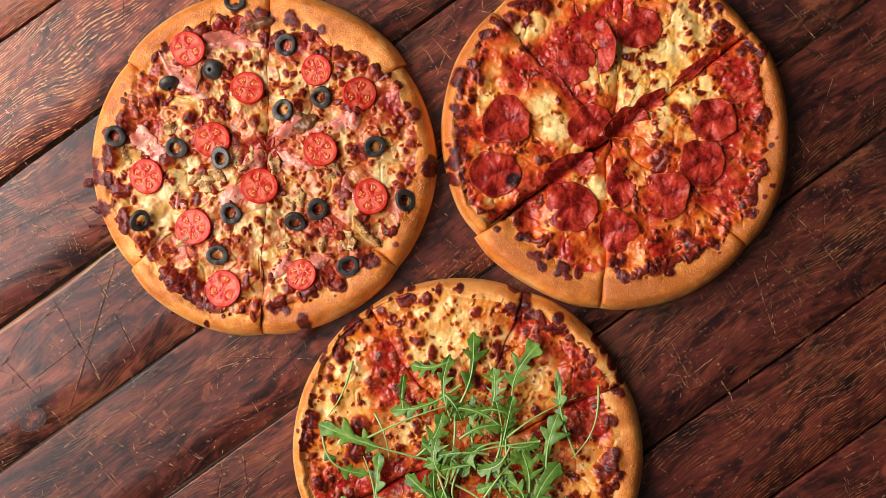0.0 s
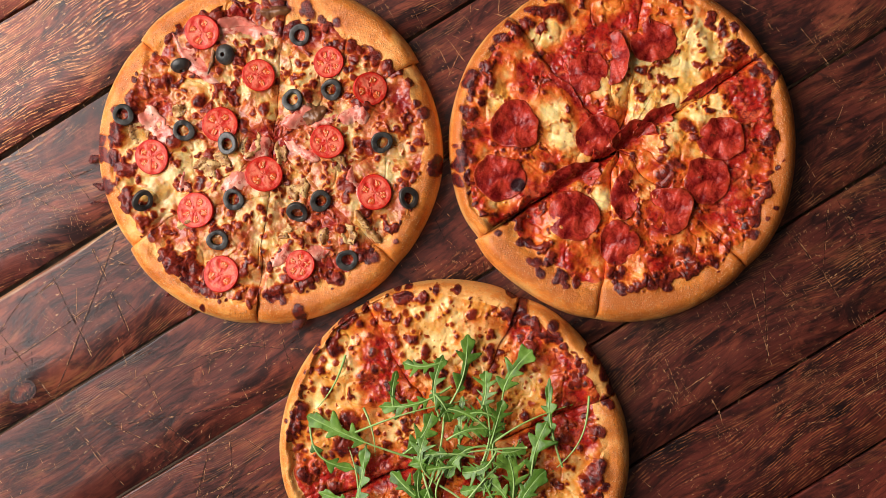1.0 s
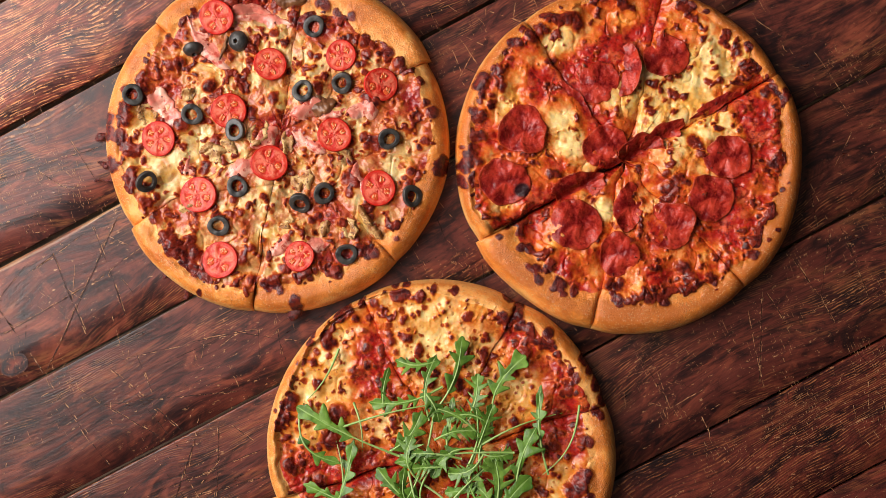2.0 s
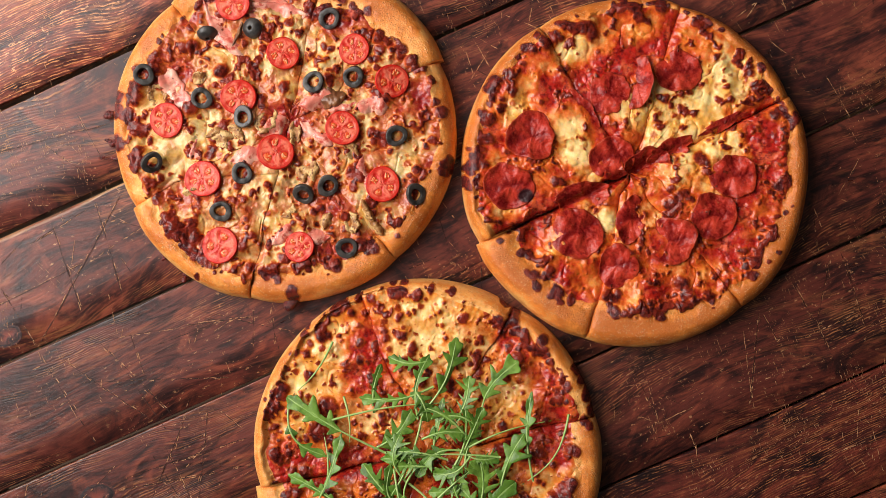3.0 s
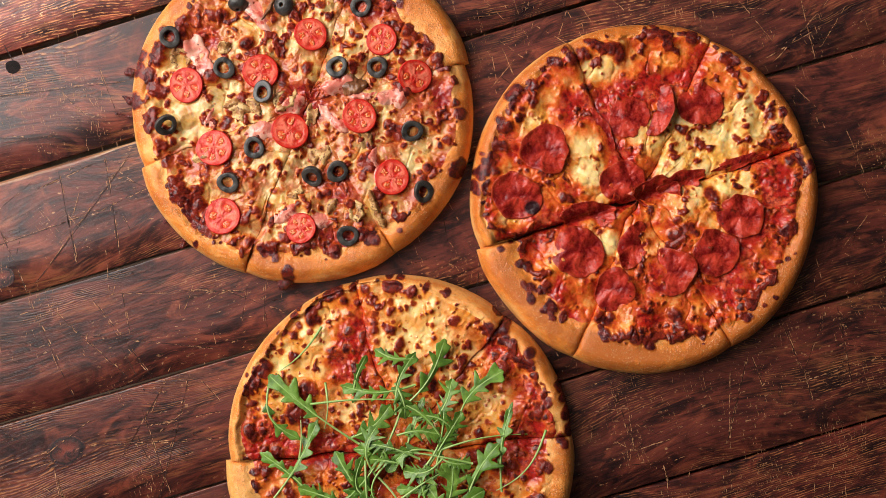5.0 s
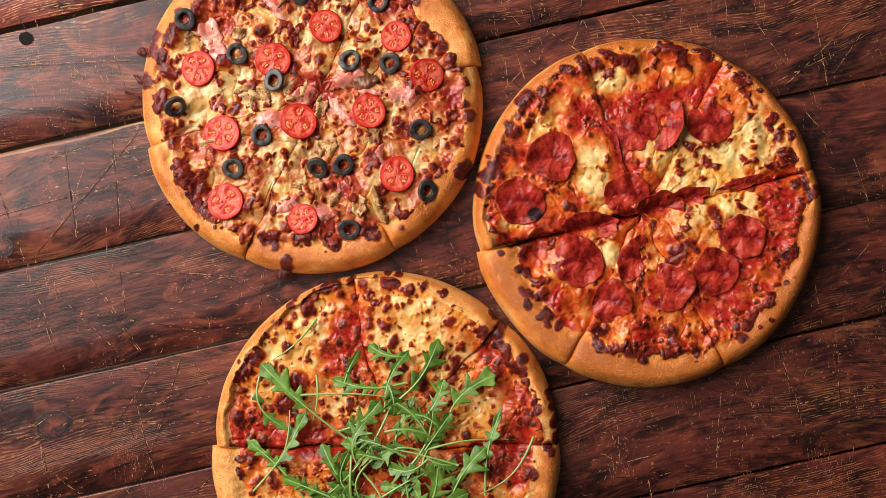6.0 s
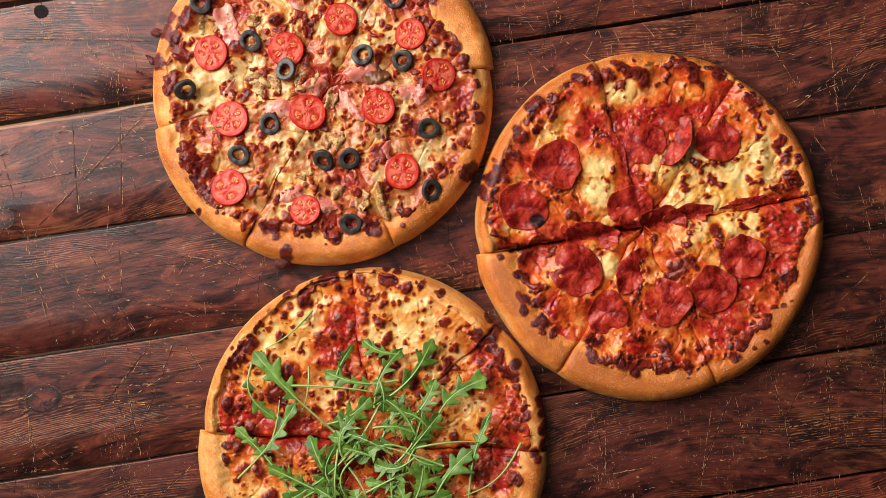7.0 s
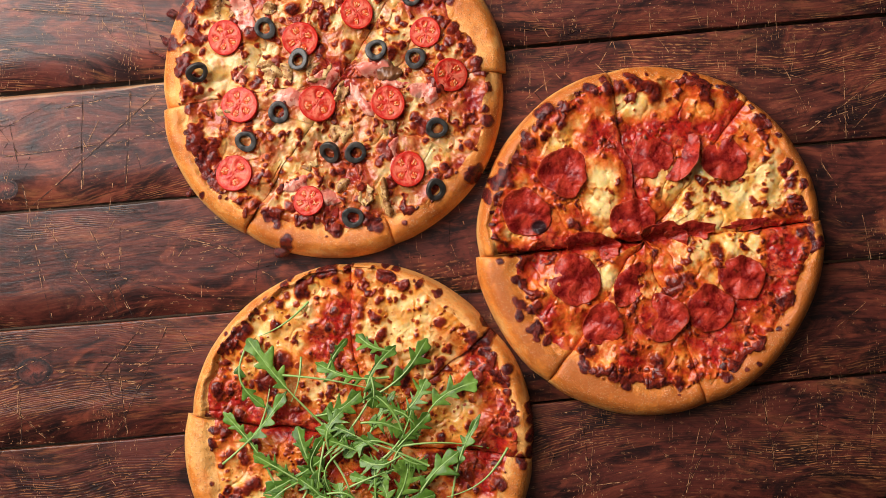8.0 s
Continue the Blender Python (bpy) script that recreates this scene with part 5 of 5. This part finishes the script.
# long knife cuts: a dark groove whose edges have chipped to pale wood
CUTS_FAR = [(-285.0, -2.3, -332.1, -154.5), (-444.0, -13.3, -307.2, 53.0), (-427.0, -42.1, -353.6, -15.0), (-361.6, 23.2, -315.4, 2.9), (-339.8, 57.0, -310.8, 23.6), (-376.8, -126.9, -305.7, -71.5), 
           (-308.0, -16.5, -266.7, -96.1), (-342.0, -42.4, -297.5, -117.8), (-387.9, -93.4, -332.9, -153.2), (-389.1, -106.3, -360.5, -59.2), (-296.6, -30.7, -262.1, -31.2), (-298.8, -67.4, -262.1, -31.2), 
           (-276.1, -61.6, -263.9, -72.4), (-356.5, -66.1, -312.3, -24.9)]
CUTS_NEAR = [(-311.2, -158.4, -221.3, -196.5), (-287.0, -176.7, -152.6, -144.8), (-278.5, -139.1, -203.0, -189.1), (-323.2, -165.5, -261.8, -230.2), (-254.4, -124.8, -234.3, -158.8), (-268.6, -133.2, -215.3, -113.3), 
           (-208.0, -109.0, -150.8, -89.7), (-185.9, -94.2, -111.2, -95.9), (-173.9, -175.4, -163.4, -289.5), (-204.9, -216.4, -154.8, -281.5), (-191.5, -187.0, -206.3, -266.0), (-163.8, -175.8, -141.2, -188.6), 
           (-277.4, -295.2, -243.7, -242.2), (-236.5, -254.3, -128.8, -192.9), (-240.0, -265.0, -124.1, -217.4)]
CUTS_SIDE = [(-106.4, -259.2, -134.9, -331.8), (-268.2, -310.7, -214.2, -319.5), (-257.1, -296.1, -230.5, -336.1), (-151.0, -83.5, -145.2, -116.0), (-136.9, -78.0, -125.6, -110.8), (340.2, 62.3, 339.8, 4.0), 
           (306.3, 39.9, 354.9, -16.7), (347.5, 69.5, 382.8, 7.9), (400.5, 77.0, 422.4, 31.3), (317.7, 97.2, 328.4, 63.5), (287.5, 2.1, 295.7, -79.6), (178.8, -56.9, 221.5, -111.3), 
           (328.7, -13.6, 380.6, 25.2), (259.3, -53.5, 293.2, -56.7), (290.9, 1.2, 310.1, -20.5), (215.8, -87.9, 236.2, -91.0)]
LONG_DARK = [(227.2, -144.6, 230.3, -152.1, 1), (230.1, -151.6, 227.8, -164.2, 1)]
LONG_PALE = [(-9.3, 191.2, 24.8, 151.2, 0.7), (11.3, 191.6, -3.7, 151.3, 0.7), (51.7, 233.6, 70.5, 202.5, 0.6), (277.3, -16.1, 300.5, -82.3, 0.6), (297.0, -60.0, 332.3, -37.4, 0.6),
             (201.1, -73.0, 220.4, -111.8, 0.6), (220.4, -111.8, 248.2, -90.3, 0.9), (338.8, 5.7, 355.6, -18.2, 0.8), (372.8, -110.4, 403.7, -90.6, 0.9), (240.8, 243.4, 276.3, 227.1, 0.7),
             (304.3, 219.1, 334.1, 185.8, 0.7), (313.7, 107.7, 358.8, 37.1, 0.55), (348.0, 153.3, 330.8, 102.0, 0.5), (15.1, 215.9, 58.9, 207.1, 0.6), (-181.8, -109.3, -165.1, -94.4, 0.9)]
CUTS_TOP = [(-48, 229, -11, 211), (26, 270, 32, 243), (46, 285, 62, 262), (59, 293, 61, 266), (80, 305, 98, 288), (92, 312, 104, 290), (124, 331, 128, 309), (-11, 193, 15, 185),
             (-21, 193, -0, 156), (68, 261, 93, 251), (113, 282, 123, 254), (124, 285, 142, 259), (145, 306, 165, 269), (155, 313, 164, 305), (176, 322, 188, 292), (176, 297, 224, 268),
             (167, 286, 207, 297), (257, 332, 224, 252), (219, 332, 260, 267), (269, 322, 260, 280), (47, 246, 63, 234), (37, 240, 38, 209), (12, 219, 16, 194), (-66, 219, -48, 193),
             (-20, 246, 0, 218)]
CUTS = CUTS_FAR + CUTS_NEAR + CUTS_SIDE
LONG_DARK += [cut + (0.80,) for cut in CUTS]
LONG_PALE += [(x0 + 0.5, y0 + 0.4, x1 + 0.5, y1 + 0.4, 0.47) for x0, y0, x1, y1 in CUTS] + [(x0 - 0.4, y0 - 0.5, x1 - 0.4, y1 - 0.5, 0.36) for x0, y0, x1, y1 in CUTS] + [cut + (0.56,) for cut in CUTS_TOP]


def random_scratches(seed, count, low, high, keep):
    rng = np.random.default_rng(seed)
    out = []
    for _ in range(count):
        x, y = rng.uniform(-470, 470), rng.uniform(-430, 430)
        a = math.radians(GRAIN + (rng.normal(90, 28) if rng.uniform() < 0.72 else rng.normal(0, 10)))
        length = low * (high / low) ** rng.uniform()
        out.append((x, y, x + length * math.cos(a), y + length * math.sin(a), keep))
    return out


def saw_marks(seed, count):
    """Sheaves of fine marks across the grain, in the zones where the saw bit deepest."""
    rng = np.random.default_rng(seed)
    out = []
    while len(out) < count:
        x, y = rng.uniform(-470, 470), rng.uniform(-430, 430)
        if fbm(np.array([x]), np.array([y]), 90, seed, 2)[0] < -0.02:
            continue
        lean = math.radians(GRAIN + 90 + rng.normal(0, 9))
        along = math.radians(GRAIN)
        for _ in range(int(rng.integers(3, 11))):
            x, y = x + rng.uniform(1.2, 4.5) * math.cos(along), y + rng.uniform(1.2, 4.5) * math.sin(along)
            q, length = rng.normal(0, 7), rng.uniform(6, 34)
            px, py = x + q * math.cos(lean), y + q * math.sin(lean)
            out.append((px, py, px + length * math.cos(lean), py + length * math.sin(lean), rng.uniform(0.30, 0.46)))
    return out


scratch_mesh("dark_scratching", LONG_DARK + random_scratches(5, 110, 15, 90, 0.6), SCRATCH_DARK, 3, 0.38, "dark cut marks in the table top")
scratch_mesh("pale_scratching", LONG_PALE + random_scratches(6, 650, 4, 60, 0.46), SCRATCH_PALE, 4, 0.40, "pale golden scratches in the table top")
scratch_mesh("saw_marking", saw_marks(8, 3200), SCRATCH_PALE, 9, 0.24, "fine pale saw marks across the grain", 1.8)
